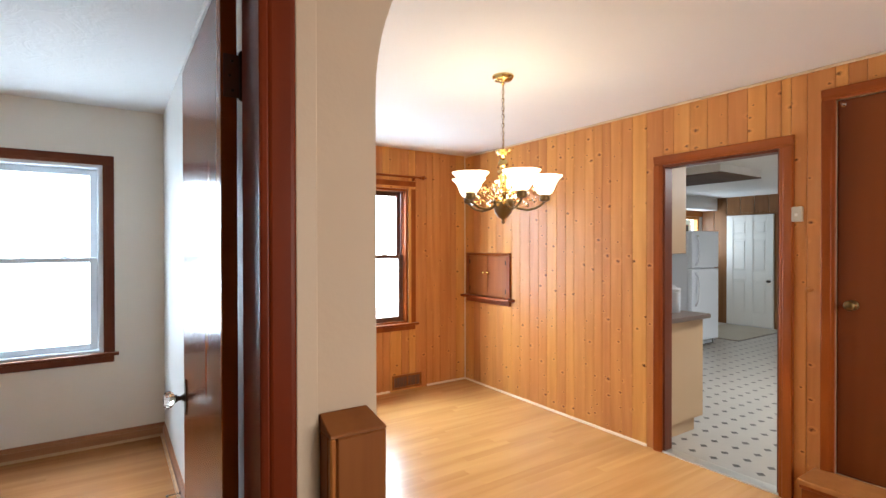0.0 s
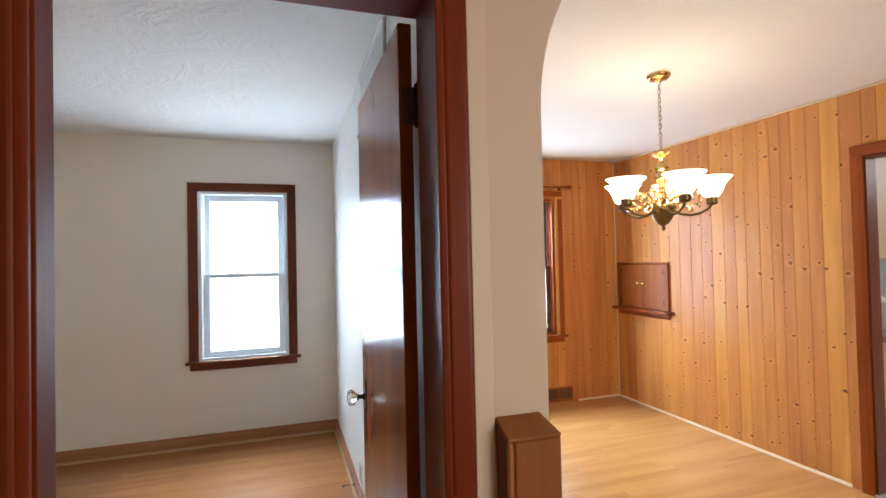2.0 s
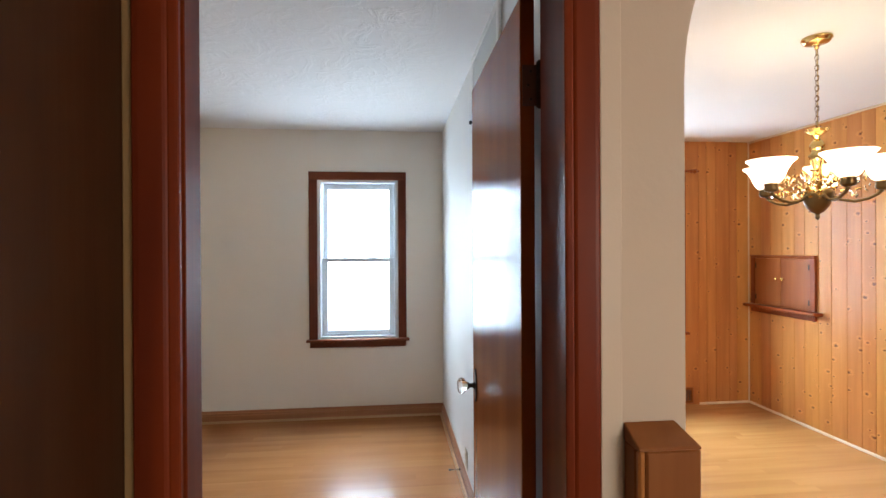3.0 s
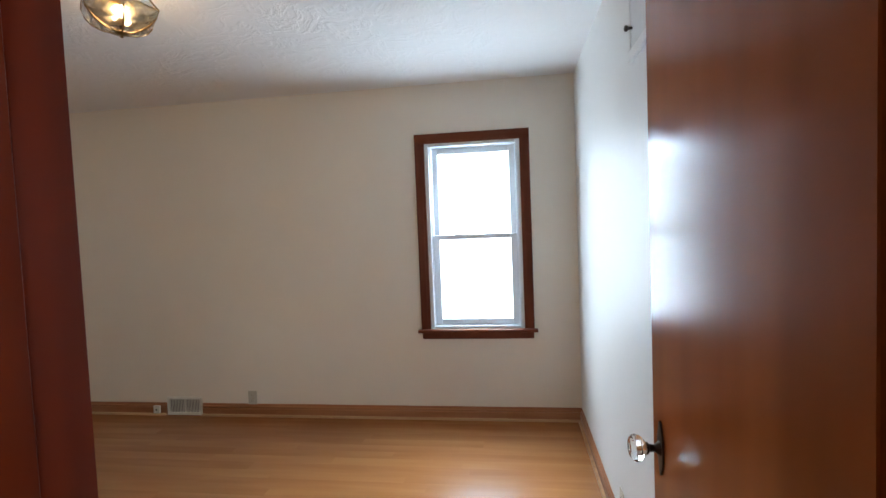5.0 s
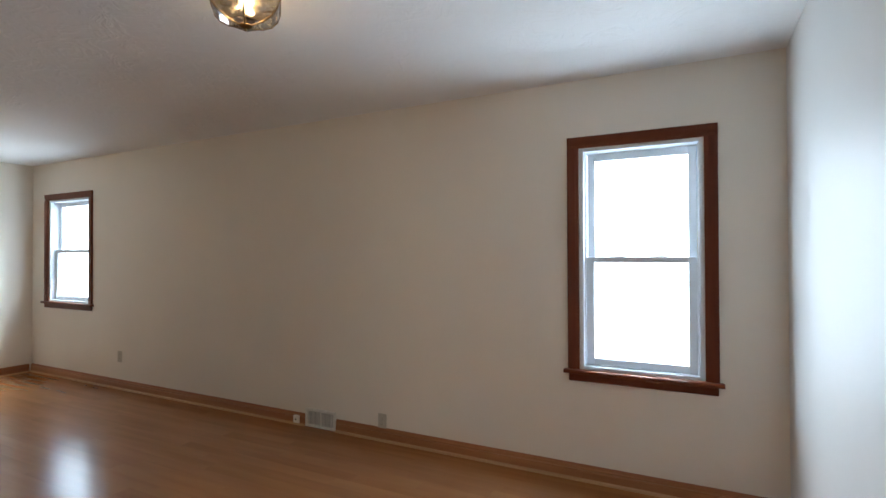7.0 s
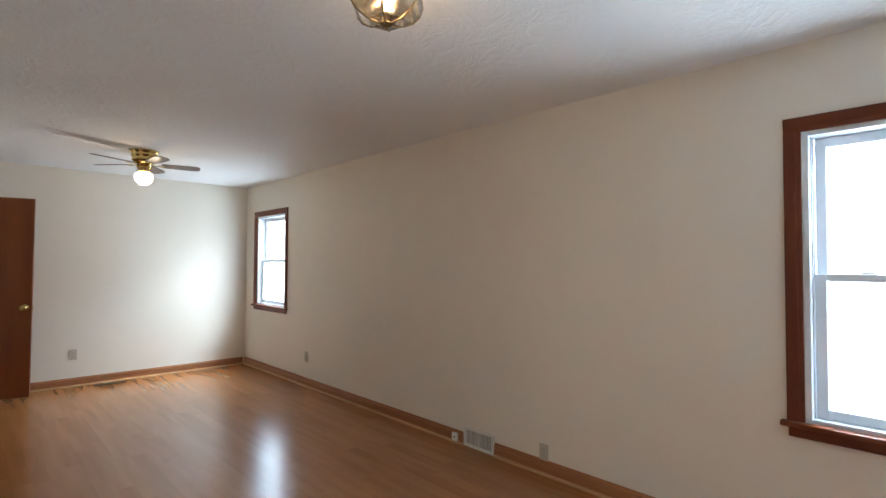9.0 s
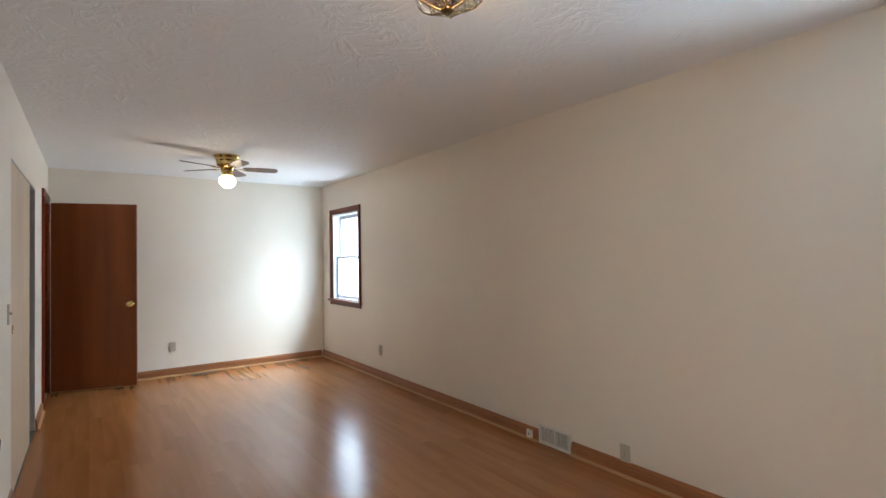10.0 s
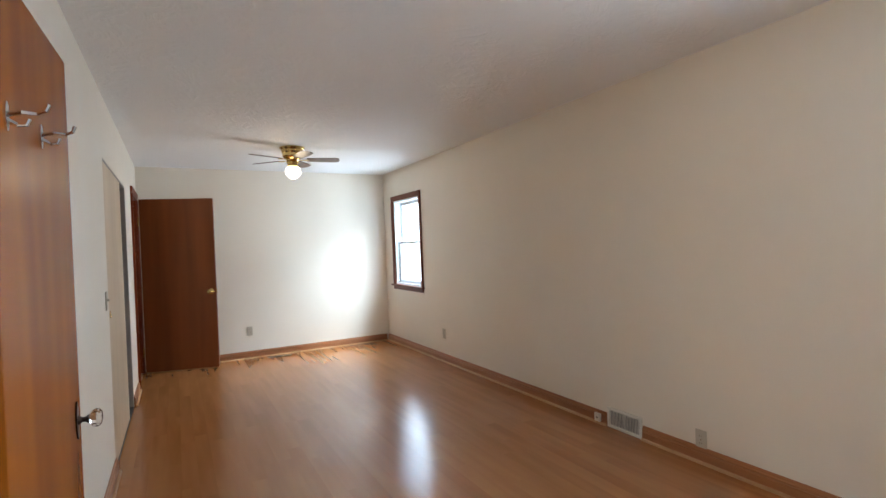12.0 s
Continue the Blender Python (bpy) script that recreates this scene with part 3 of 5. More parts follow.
def glass_knob(parent, x, y, z, side, axis="y"):
    """A faceted glass knob on a dark plate with a keyhole; side is the way it points along its axis."""
    m = pose(x, y, z, -90 * side, 0, 0) if axis == "y" else pose(x, y, z, 0, 90 * side, 0)
    plate_pose = m
    plate = extruded([(0.021 * math.cos(a) * (1.0 if abs(math.sin(a)) < 0.6 else 0.8), 0.062 * math.sin(a)) for a in [i * math.pi / 8 for i in range(16)]], 0.004)
    up = pose(0, 0, 0, 0, 0, 90) if axis != "y" else Matrix.Identity(4)
    bmesh.ops.transform(plate, matrix=plate_pose @ up, verts=plate.verts)
    p = part("door_plate", plate, DARK_METAL, parent, "dark bronze door plate")
    part("spindle", lathe([(0.017, 0.003), (0.013, 0.009), (0.008, 0.016), (0.009, 0.026), (0.014, 0.030), (0.014, 0.034)], 14, m), DARK_METAL, parent)
    part("knob", lathe([(0.013, 0.034), (0.019, 0.038), (0.028, 0.046), (0.0305, 0.055), (0.028, 0.063), (0.020, 0.069), (0.010, 0.066)], 12, m), CUT_GLASS, parent, "clear faceted glass knob")
    return p


def butt_hinge(parent, x, y, z, leaf_x):
    """A three-knuckle butt hinge: barrel with ball tips, one leaf screwed to the door's edge."""
    h = part("hinge", lathe([(0.003, -0.058), (0.008, -0.054), (0.0075, -0.05), (0.0075, -0.017), (0.0065, -0.0165), (0.0075, -0.016), (0.0075, 0.016), (0.0065, 0.0165), (0.0075, 0.017), (0.0075, 0.05), (0.008, 0.054), (0.003, 0.06)], 10, pose(x, y - 0.008, z)), DARK_METAL, parent, "dark bronze butt hinge")
    part("leaf", box(min(x, leaf_x), max(x, leaf_x), y - 0.0022, y - 0.0002, z - 0.05, z + 0.05), HINGE_LEAF, h)
    bm = bmesh.new()
    for dx, dz in ((0.5, 0.034), (0.35, 0.0), (0.5, -0.034)):
        add_lathe(bm, [(0.0035, 0), (0.0035, 0.0012), (0.001, 0.0016)], 8, pose(x + (leaf_x - x) * (1 - dx), y - 0.0022, z + dz, 90, 0, 0))
    part("screws", bm, DARK_METAL, h)


def bedroom_door():
    """Flush veneered door, swung fully open along the east wall."""
    t = thing("bedroom_door", 0.356, YS1 + 0.036, 0.0, -0.2, "open red-brown flush veneered door with a glass knob", "door")
    part("leaf", box(-0.036, 0.0, 0.0, 0.735, 0.012, 2.052, 0.002), DOOR_WOOD, t)
    glass_knob(t, -0.0362, 0.668, 0.918, -1, "x")
    glass_knob(t, 0.0002, 0.668, 0.918, 1, "x")
    for z in (1.835, 0.25):
        butt_hinge(t, 0.010, 0.0, z, -0.030)
    return t


bedroom_door()


def closet_door():
    """Amber veneered door folded back on the south wall, with two coat hooks."""
    t = thing("closet_door", -1.50, YS1 + 0.026, 0.0, -1.6, "open amber-brown closet door with chrome coat hooks", "door")
    part("leaf", box(-0.725, 0.0, 0.0, 0.036, 0.012, 2.040, 0.002), CLOSET_DOOR, t)
    glass_knob(t, -0.664, 0.0362, 0.842, 1, "y")
    for x, z in ((-0.085, 1.70), (-0.372, 1.715)):
        coat_hook(t, x, 0.0362, z)
    for z in (1.78, 0.25):
        part("hinge", lathe([(0.004, -0.054), (0.008, -0.05), (0.008, 0.05), (0.004, 0.054)], 10, pose(0.012, 0.040, z)), DARK_METAL, t, "dark bronze butt hinge")
    return t


def coat_hook(parent, x, y, z):
    """A cast hook: oval plate with screws, a long upper prong and a short lower one."""
    plate = extruded([(0.012 * math.cos(a), 0.034 * math.sin(a)) for a in [i * math.pi / 8 for i in range(16)]], 0.005, pose(x, y, z, -90, 0, 0))
    h = part("coat_hook", plate, CHROME, parent, "chrome double coat hook")
    part("upper_prong", tube([(x, y + 0.004, z + 0.004), (x, y + 0.03, z + 0.010), (x, y + 0.058, z + 0.008), (x, y + 0.074, z + 0.016), (x, y + 0.080, z + 0.032)], [0.0065, 0.005, 0.0042, 0.0042, 0.0055]), CHROME, h)
    part("lower_prong", tube([(x, y + 0.004, z - 0.010), (x, y + 0.022, z - 0.020), (x, y + 0.038, z - 0.018), (x, y + 0.043, z - 0.004)], [0.006, 0.0045, 0.0042, 0.005]), CHROME, h)


closet_door()


def hall_door():
    t = thing("hall_door", -6.912, YS1 + 0.030, 0.0, -15.9, "open dark brown flush door with a brass knob", "door")
    # the leaf runs along the thing's own y; its broad face looks east
    part("leaf", box(-0.036, 0.0, 0.0, 0.80, 0.016, 2.042, 0.002), DARK_DOOR, t)
    m = pose(0.0, 0.740, 0.925, 0, 90, 0)
    part("rose", lathe([(0.038, 0.0), (0.038, 0.004), (0.028, 0.010), (0.012, 0.013), (0.012, 0.030)], 20, m), BRASS, t, "polished brass rose", True)
    part("knob", lathe([(0.012, 0.030), (0.024, 0.036), (0.033, 0.048), (0.033, 0.058), (0.025, 0.068), (0.009, 0.071)], 20, m), BRASS, t, "polished brass knob", True)
    part("latch", box(-0.030, -0.006, 0.8002, 0.807, 0.90, 0.95), BRASS, t)
    part("bottom_edge", box(-0.034, -0.002, 0.004, 0.796, 0.008, 0.0155), SHOE, t)
    for z in (1.78, 0.25):
        part("hinge", lathe([(0.004, -0.05), (0.007, -0.046), (0.007, 0.046), (0.004, 0.05)], 10, pose(0.006, -0.008, z)), BRASS, t, "brass butt hinge")


hall_door()

setting(part("floor_closet", box(CLOSET[0], CLOSET[1], YS0, YS1, -0.12, -0.001), FLOOR_WOOD), "oak floor in the closet opening", "floor")
# closet with a beige sliding door
setting(part("jamb_closet", box(CLOSET[0], CLOSET[0] + 0.012, YS0, YS1 - 0.003, 0, CLOSET[3]), GREY_JAMB), "grey painted closet jamb", "jamb")
setting(part("jamb_closet", box(CLOSET[0] + 0.013, CLOSET[1], YS0, YS1 - 0.003, CLOSET[3] - 0.012, CLOSET[3]), GREY_JAMB), "grey painted closet head jamb", "jamb")
sd = thing("sliding_door", -4.5, YS1 - 0.006, 0, 0, "plain beige sliding closet door", "door")
part("leaf", box(-0.600, 0.553, -0.028, 0.0, 0.012, 2.012, 0.002), SLAB, sd)
part("finger_pull", lathe([(0.026, 0.0), (0.026, 0.002), (0.019, 0.003), (0.016, 0.0005)], 16, pose(0.43, 0.0002, 1.0, -90, 0, 0)), BRASS, sd)
setting(part("track", box(CLOSET[0] + 0.013, CLOSET[1], YS1 - 0.040, YS1 - 0.002, 0.0, 0.008), DUCT), "metal floor track of the closet door", "track")

# ---- windows ----


def sash(parent, x0, x1, z0, z1, y0, y1, stile, top, bottom, mat, name="sash"):
    fr = bmesh.new()
    add_box(fr, x0, x0 + stile, y0, y1, z0, z1, 0.003)
    add_box(fr, x1 - stile, x1, y0, y1, z0, z1, 0.003)
    add_box(fr, x0 + stile, x1 - stile, y0 + 0.001, y1 - 0.001, z1 - top, z1, 0.003)
    add_box(fr, x0 + stile, x1 - stile, y0 + 0.001, y1 - 0.001, z0, z0 + bottom, 0.003)
    s = part(name, fr, mat, parent)
    p = part("pane", box(x0 + stile - 0.004, x1 - stile + 0.004, (y0 + y1) / 2 - 0.002, (y0 + y1) / 2 + 0.002, z0 + bottom - 0.004, z1 - top + 0.004), PANE, s)
    p.visible_shadow = False
    return s


def hung_window(name, hole, trim, trim_h, frame_mat, label, casing=0.078, stool_over=0.025, sash_mat=None):
    """A double-hung window: outer frame, two sashes in two planes, moulded casing, stool and apron."""
    x0, x1, z0, z1 = hole
    sash_mat = sash_mat or frame_mat
    t = new(name)
    setting(t, label, "window")
    fr = bmesh.new()
    d0, d1 = YN + 0.002, YN + 0.15
    add_box(fr, x0, x0 + 0.026, d0, d1, z0 + 0.001, z1, 0.002)
    add_box(fr, x1 - 0.026, x1, d0, d1, z0 + 0.001, z1, 0.002)
    add_box(fr, x0 + 0.026, x1 - 0.026, d0 + 0.001, d1, z1 - 0.022, z1, 0.002)
    add_box(fr, x0 + 0.026, x1 - 0.026, d0 + 0.001, d1, z0 + 0.001, z0 + 0.02, 0.002)
    for xx in (x0 + 0.026, x1 - 0.032):       # parting beads and tracks
        add_box(fr, xx, xx + 0.006, YN + 0.040, YN + 0.048, z0 + 0.02, z1 - 0.022)
        add_box(fr, xx, xx + 0.006, YN + 0.085, YN + 0.092, z0 + 0.02, z1 - 0.022)
    part("window_frame", fr, frame_mat, t)
    mid = (z0 + z1) / 2 - 0.006
    sash(t, x0 + 0.034, x1 - 0.034, mid - 0.018, z1 - 0.024, YN + 0.093, YN + 0.125, 0.044, 0.046, 0.034, sash_mat, "upper_sash")
    lower = sash(t, x0 + 0.033, x1 - 0.033, z0 + 0.021, mid + 0.017, YN + 0.049, YN + 0.083, 0.046, 0.034, 0.044, sash_mat, "lower_sash")
    lock = bmesh.new()
    for k in (0.33, 0.67):
        cx = x0 + (x1 - x0) * k
        add_box(lock, cx - 0.025, cx + 0.025, YN + 0.055, YN + 0.078, mid + 0.0175, mid + 0.027, 0.003)
    part("sash_lock", lock, frame_mat, lower)
    prof = casing_profile(casing, 0.020)
    upright("casing", prof, False, x0 - 0.001, YN - 0.0005, z0 + 0.002, z1, 180, trim, t)
    upright("casing", prof, True, x1 + 0.001, YN - 0.0005, z0 + 0.002, z1, 180, trim, t)
    level("casing_head", prof, (x0 - casing - 0.001, YN - 0.0005, z1), (1, 0, 0), x1 - x0 + 2 * casing + 0.002, (0, -1, 0), trim_h, t)
    part("stool", box(x0 - casing - stool_over, x1 + casing + stool_over, YN - 0.045, YN + 0.001, z0 - 0.022, z0 + 0.0015, 0.006, 2), trim_h, t)
    part("apron", box(x0 - casing + 0.004, x1 + casing - 0.004, YN - 0.018, YN - 0.001, z0 - 0.070, z0 - 0.023, 0.004), trim_h, t)
    return t


hung_window("window_1", W1, WINDOW_TRIM, WINDOW_TRIM_H, VINYL_WHITE, "white double-hung window in dark red wooden casing", 0.068)
hung_window("window_2", W2, WINDOW_TRIM, WINDOW_TRIM_H, VINYL_WHITE, "smaller white double-hung window in dark red casing", 0.068)
hung_window("window_3", W3, KD_TRIM, KD_TRIM, KD_TRIM, "brown wooden double-hung window in russet casing", sash_mat=DARK_SASH)
# frame of the added living room window, never in view
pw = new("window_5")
setting(pw, "wide white window added out of sight in the living room", "window")
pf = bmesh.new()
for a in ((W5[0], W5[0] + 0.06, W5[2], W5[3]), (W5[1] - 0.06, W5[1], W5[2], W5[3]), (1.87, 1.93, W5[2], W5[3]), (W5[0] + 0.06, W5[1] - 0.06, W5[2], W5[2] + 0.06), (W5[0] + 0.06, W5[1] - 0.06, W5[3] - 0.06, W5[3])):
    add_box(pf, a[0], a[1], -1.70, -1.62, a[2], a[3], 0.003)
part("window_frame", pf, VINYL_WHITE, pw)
kw = new("window_4")
setting(kw, "low wide kitchen window above the refrigerator", "window")
kf = bmesh.new()
for a in ((W4[0], W4[0] + 0.05, W4[2], W4[3]), (W4[1] - 0.05, W4[1], W4[2], W4[3]), (W4[0] + 0.05, W4[1] - 0.05, W4[2], W4[2] + 0.05), (W4[0] + 0.05, W4[1] - 0.05, W4[3] - 0.05, W4[3])):
    add_box(kf, a[0], a[1], YK + 0.01, YK + 0.10, a[2], a[3], 0.003)
part("window_frame", kf, PINE, kw)


def curtain_rod():
    t = thing("curtain_rod", 2.24, YN - 0.055, 2.118, 0, "wooden curtain rod with turned finials above the window", "curtain rod")
    part("rod", tube([(-0.46, 0, 0), (0.46, 0, 0)], 0.011, 10), KD_TRIM, t)
    for s in (-1, 1):
        m = pose(0.46 * s, 0, 0, 0, 90 * s, 0)
        part("finial", lathe([(0.011, 0.0), (0.018, 0.006), (0.012, 0.014), (0.020, 0.030), (0.022, 0.040), (0.014, 0.054), (0.007, 0.062), (0.010, 0.072), (0.004, 0.08)], 12, m), KD_TRIM, t)
        part("bracket", box(0.40 * s - 0.010, 0.40 * s + 0.010, 0.008, 0.054, -0.035, 0.012, 0.003), KD_TRIM, t)


curtain_rod()

# ---- mouldings ----
BASE = [(0, 0), (0, 0.016), (0.056, 0.016), (0.060, 0.011), (0.064, 0.011), (0.067, 0.015), (0.076, 0.015), (0.080, 0.009), (0.090, 0.007), (0.096, 0.003), (0.096, 0)]
QUARTER = [(0, 0), (0, 0.014)] + [(0.016 * math.sin(a), 0.014 * math.cos(a)) for a in (0.4, 0.8, 1.2)] + [(0.016, 0)]


def skirting(p, direction, length, out, mat=None, shoe=True):
    b = level("baseboard", BASE, p, direction, length, out, mat or (BASE_WOOD if abs(direction[0]) > 0 else BASE_WOOD_Y), None)
    setting(b, "brown stained moulded wooden baseboard", "baseboard")
    if shoe:
        q = level("trim", QUARTER, Vector(p) + Vector(out) * 0.0165, direction, length, out, SHOE, None)
        setting(q, "pale quarter-round shoe moulding along the floor", "trim")


skirting((XW + 0.0005, YN - 0.0005, 0), (1, 0, 0), -2.786 - XW, (0, -1, 0))
skirting((-2.474, YN - 0.0005, 0), (1, 0, 0), XE + 2.473, (0, -1, 0))
skirting((XW + 0.0005, YS1 + 0.04, 0), (0, 1, 0), YN - YS1 - 0.073, (1, 0, 0))
skirting((XE - 0.0005, YS1 + 0.04, 0), (0, 1, 0), YN - YS1 - 0.073, (-1, 0, 0))
skirting((CLOSET[1], YS1 + 0.0005, 0), (1, 0, 0), ENTRY[0] - 0.11 - CLOSET[1], (0, 1, 0))
skirting((HALL[1] + 0.075, YS1 + 0.0005, 0), (1, 0, 0), CLOSET[0] - HALL[1] - 0.075, (0, 1, 0))
for p, d, n, o in (((XP - 0.0005, KDOOR[1] + 0.12, 0), (0, 1, 0), YN - KDOOR[1] - 0.141, (-1, 0, 0)), ((2.80, YN - 0.0175, 0), (1, 0, 0), XP - 2.801, (0, -1, 0)),
                   ((0.60, YN - 0.0175, 0), (1, 0, 0), 1.77, (0, -1, 0)), ((XP - 0.0005, 1.435, 0), (0, 1, 0), 0.10, (-1, 0, 0))):
    setting(level("trim", QUARTER, p, d, n, o, BEAD, None), "cream quarter-round along the dining room floor", "trim")
setting(part("trim_corner", box(XP - 0.011, XP - 0.0005, YN - 0.028, YN - 0.0175, 0.0, ZD, 0.002), BEAD), "cream bead in the corner of the pine walls", "trim")
setting(level("trim_ceiling", QUARTER, (XP - 0.0005, -1.58, ZD - 0.017), (0, 1, 0), YN + 1.56, (-1, 0, 0), BEAD, None), "cream bead between pine wall and ceiling", "trim")

# ---- dining room things ----


def serving_cupboard():
    """A small two-door cupboard let into the pine wall, with a shelf below it."""
    t = thing("wall_cupboard", XP, 4.253, 1.128, 90, "small russet two-door cupboard built into the pine wall", "cupboard")
    # own x runs north, own y runs into the room (west)
    y = 0.001
    part("frame_side", box(-0.345, -0.300, y, 0.022, -0.205, 0.205, 0.003), KD_TRIM, t)
    part("frame_side", box(0.300, 0.345, y, 0.022, -0.205, 0.205, 0.003), KD_TRIM, t)
    part("frame_top", box(-0.345, 0.345, y, 0.024, 0.206, 0.224, 0.004), KD_TRIM_Y, t)
    part("cornice", box(-0.350, 0.350, y, 0.030, 0.2245, 0.232, 0.003), KD_TRIM_Y, t)
    for s in (-1, 1):
        d = part("cupboard_door", box(min(0.002 * s, 0.298 * s), max(0.002 * s, 0.298 * s), y, 0.016, -0.202, 0.204, 0.003), CUPBOARD, t)
        part("knob", lathe([(0.006, 0.0), (0.006, 0.010), (0.013, 0.016), (0.015, 0.022), (0.010, 0.028), (0.003, 0.030)], 12, pose(0.036 * s, 0.016, 0.03, -90, 0, 0)), BRASS, d, "small brass knob")
        for z in (-0.14, 0.14):
            part("hinge", box(0.284 * s - 0.006, 0.284 * s + 0.006, 0.0165, 0.020, z - 0.022, z + 0.022, 0.001), DARK_METAL, d)
    part("shelf", box(-0.400, 0.365, y, 0.085, -0.232, -0.206, 0.006, 2), KD_TRIM_Y, t)
    part("shelf_apron", box(-0.345, 0.345, y, 0.020, -0.278, -0.2325, 0.004), KD_TRIM_Y, t)
    return t


serving_cupboard()


def chandelier():
    t = thing("chandelier", 1.955, 2.476, ZD, 0, "brass five-arm chandelier with lit frosted glass shades", "chandelier")
    part("canopy", lathe([(0.060, -0.001), (0.062, -0.010), (0.056, -0.014), (0.054, -0.021), (0.046, -0.027), (0.018, -0.031), (0.010, -0.036), (0.009, -0.052)], 24), BRASS, t, "polished brass ceiling canopy", True)
    # chain of twisted links
    z, k = -0.054, 0
    while z > -0.418:
        pts = [(0.0085 * math.cos(a), 0.0, z - 0.014 + 0.015 * math.sin(a)) for a in [i * math.pi / 5 for i in range(11)]]
        bm = add_tube(bmesh.new(), pts, 0.0016, 5)
        bmesh.ops.transform(bm, matrix=pose(0, 0, 0, 0, 0, 90 * (k % 2) + 20), verts=bm.verts)
        part("chain_link", bm, OLD_BRASS, t)
        z, k = z - 0.0235, k + 1
    part("cord", tube([(0.002, 0.002, -0.05), (0.004, -0.002, -0.22), (0.0, 0.0, -0.444)], 0.0022, 6), BRASS, t)
    part("lotus_cup", lathe([(0.010, -0.40), (0.020, -0.405), (0.050, -0.412), (0.040, -0.425), (0.018, -0.440), (0.012, -0.455)], 12), BRASS, t, "petalled brass cup")
    part("column", lathe([(0.012, -0.455), (0.020, -0.465), (0.030, -0.485), (0.028, -0.505), (0.022, -0.520), (0.034, -0.530), (0.026, -0.560), (0.018, -0.590), (0.022, -0.640), (0.016, -0.690)], 16), BRASS, t, "turned brass column", True)
    part("bowl", lathe([(0.058, -0.690), (0.062, -0.700), (0.058, -0.730), (0.046, -0.765), (0.026, -0.790), (0.010, -0.798), (0.008, -0.808), (0.012, -0.814), (0.004, -0.826)], 20), OLD_BRASS, t, "dark brass bottom bowl with finial", True)
    rng = random.Random(5)
    for i in range(230):      # amber glass leaves and drops round the column
        a, r, h = rng.uniform(0, 6.283), rng.uniform(0.025, 0.19), -0.615 - rng.uniform(0.0, 0.125)
        leaf = bmesh.new()
        s = rng.uniform(0.014, 0.030)
        ring = [leaf.verts.new(p) for p in ((0, 0, 0), (0.42 * s, 0.06 * s, 0.45 * s), (0, 0, 1.2 * s), (-0.42 * s, 0.06 * s, 0.45 * s))]
        back = leaf.verts.new((0, -0.22 * s, 0.5 * s))
        front = leaf.verts.new((0, 0.25 * s, 0.45 * s))
        for j in range(4):
            leaf.faces.new((ring[j], ring[(j + 1) % 4], front))
            leaf.faces.new((ring[(j + 1) % 4], ring[j], back))
        bmesh.ops.transform(leaf, matrix=pose(r * math.cos(a), r * math.sin(a), h, rng.uniform(-70, 70), rng.uniform(-40, 40), math.degrees(a) - 90), verts=leaf.verts)
        part("leaf", leaf, AMBER_GLASS if i % 2 else BRASS, t)
    toward = math.atan2(-0.757, -0.653)
    for k in range(5):
        a = toward + radians(90) - radians(-6 + 72 * k)
        c, s = math.cos(a), math.sin(a)
        arm = [(0.045, -0.712), (0.085, -0.738), (0.135, -0.748), (0.180, -0.738), (0.214, -0.720), (0.232, -0.702)]
        am_ = part("arm", tube([(r * c, r * s, h) for r, h in arm], 0.0068, 8), OLD_BRASS, t, "curved aged brass arm", True)
        m = pose(0.234 * c, 0.234 * s, -0.702)
        part("socket_cup", lathe([(0.010, 0.0), (0.026, 0.006), (0.030, 0.016), (0.026, 0.030), (0.030, 0.034), (0.024, 0.042)], 14, m), OLD_BRASS, am_, "", True)
        shade = lathe([(0.026, 0.040), (0.040, 0.050), (0.054, 0.072), (0.064, 0.100), (0.078, 0.124), (0.099, 0.143), (0.1005, 0.146), (0.097, 0.146), (0.075, 0.127), (0.061, 0.102), (0.050, 0.073), (0.036, 0.054), (0.024, 0.046)], 28, m)
        part("shade", shade, FROSTED, am_, "lit frosted white glass bell shade", True)
    for ob in t.children:     # the body hangs a little lower on its chain
        if ob.name.split(".")[0] not in ("canopy", "chain_link", "cord"):
            ob.location.z -= 0.010
    return t


chandelier()
bulb("chandelier_light", 1.955, 2.476, ZD - 0.57, 2.8, (1.0, 0.79, 0.54), 0.16)
bulb("chandelier_light", 1.795, 2.286, ZD - 0.58, 5.8, (1.0, 0.79, 0.54), 0.05)


def floor_register(name, x0, x1, y, z0, z1, mat, label):
    """A wall register: raised frame, two louvred fields, each with its own blades."""
    t = thing(name, (x0 + x1) / 2, y, z0, 0, label, "vent")
    w, h = x1 - x0, z1 - z0
    fr = bmesh.new()
    b = 0.020
    add_box(fr, -w / 2, -w / 2 + b, -0.014, 0.0, 0, h, 0.003)
    add_box(fr, w / 2 - b, w / 2, -0.014, 0.0, 0, h, 0.003)
    add_box(fr, -0.007, 0.007, -0.012, 0.0, b, h - b, 0.002)
    add_box(fr, -w / 2 + b, w / 2 - b, -0.014, 0.0, 0, b, 0.003)
    add_box(fr, -w / 2 + b, w / 2 - b, -0.014, 0.0, h - b, h, 0.003)
    part("frame", fr, mat, t)
    part("backing", box(-w / 2 + 0.01, w / 2 - 0.01, -0.003, -0.001, 0.01, h - 0.01), DUCT, t)
    for s in (-1, 1):
        n = 9
        for i in range(n):
            cx = s * (0.010 + (w / 2 - b - 0.012) * (i + 0.5) / n)
            sl = box(cx - 0.0020, cx + 0.0020, -0.010, -0.004, b, h - b)
            part("slat", sl, mat, t)
    return t


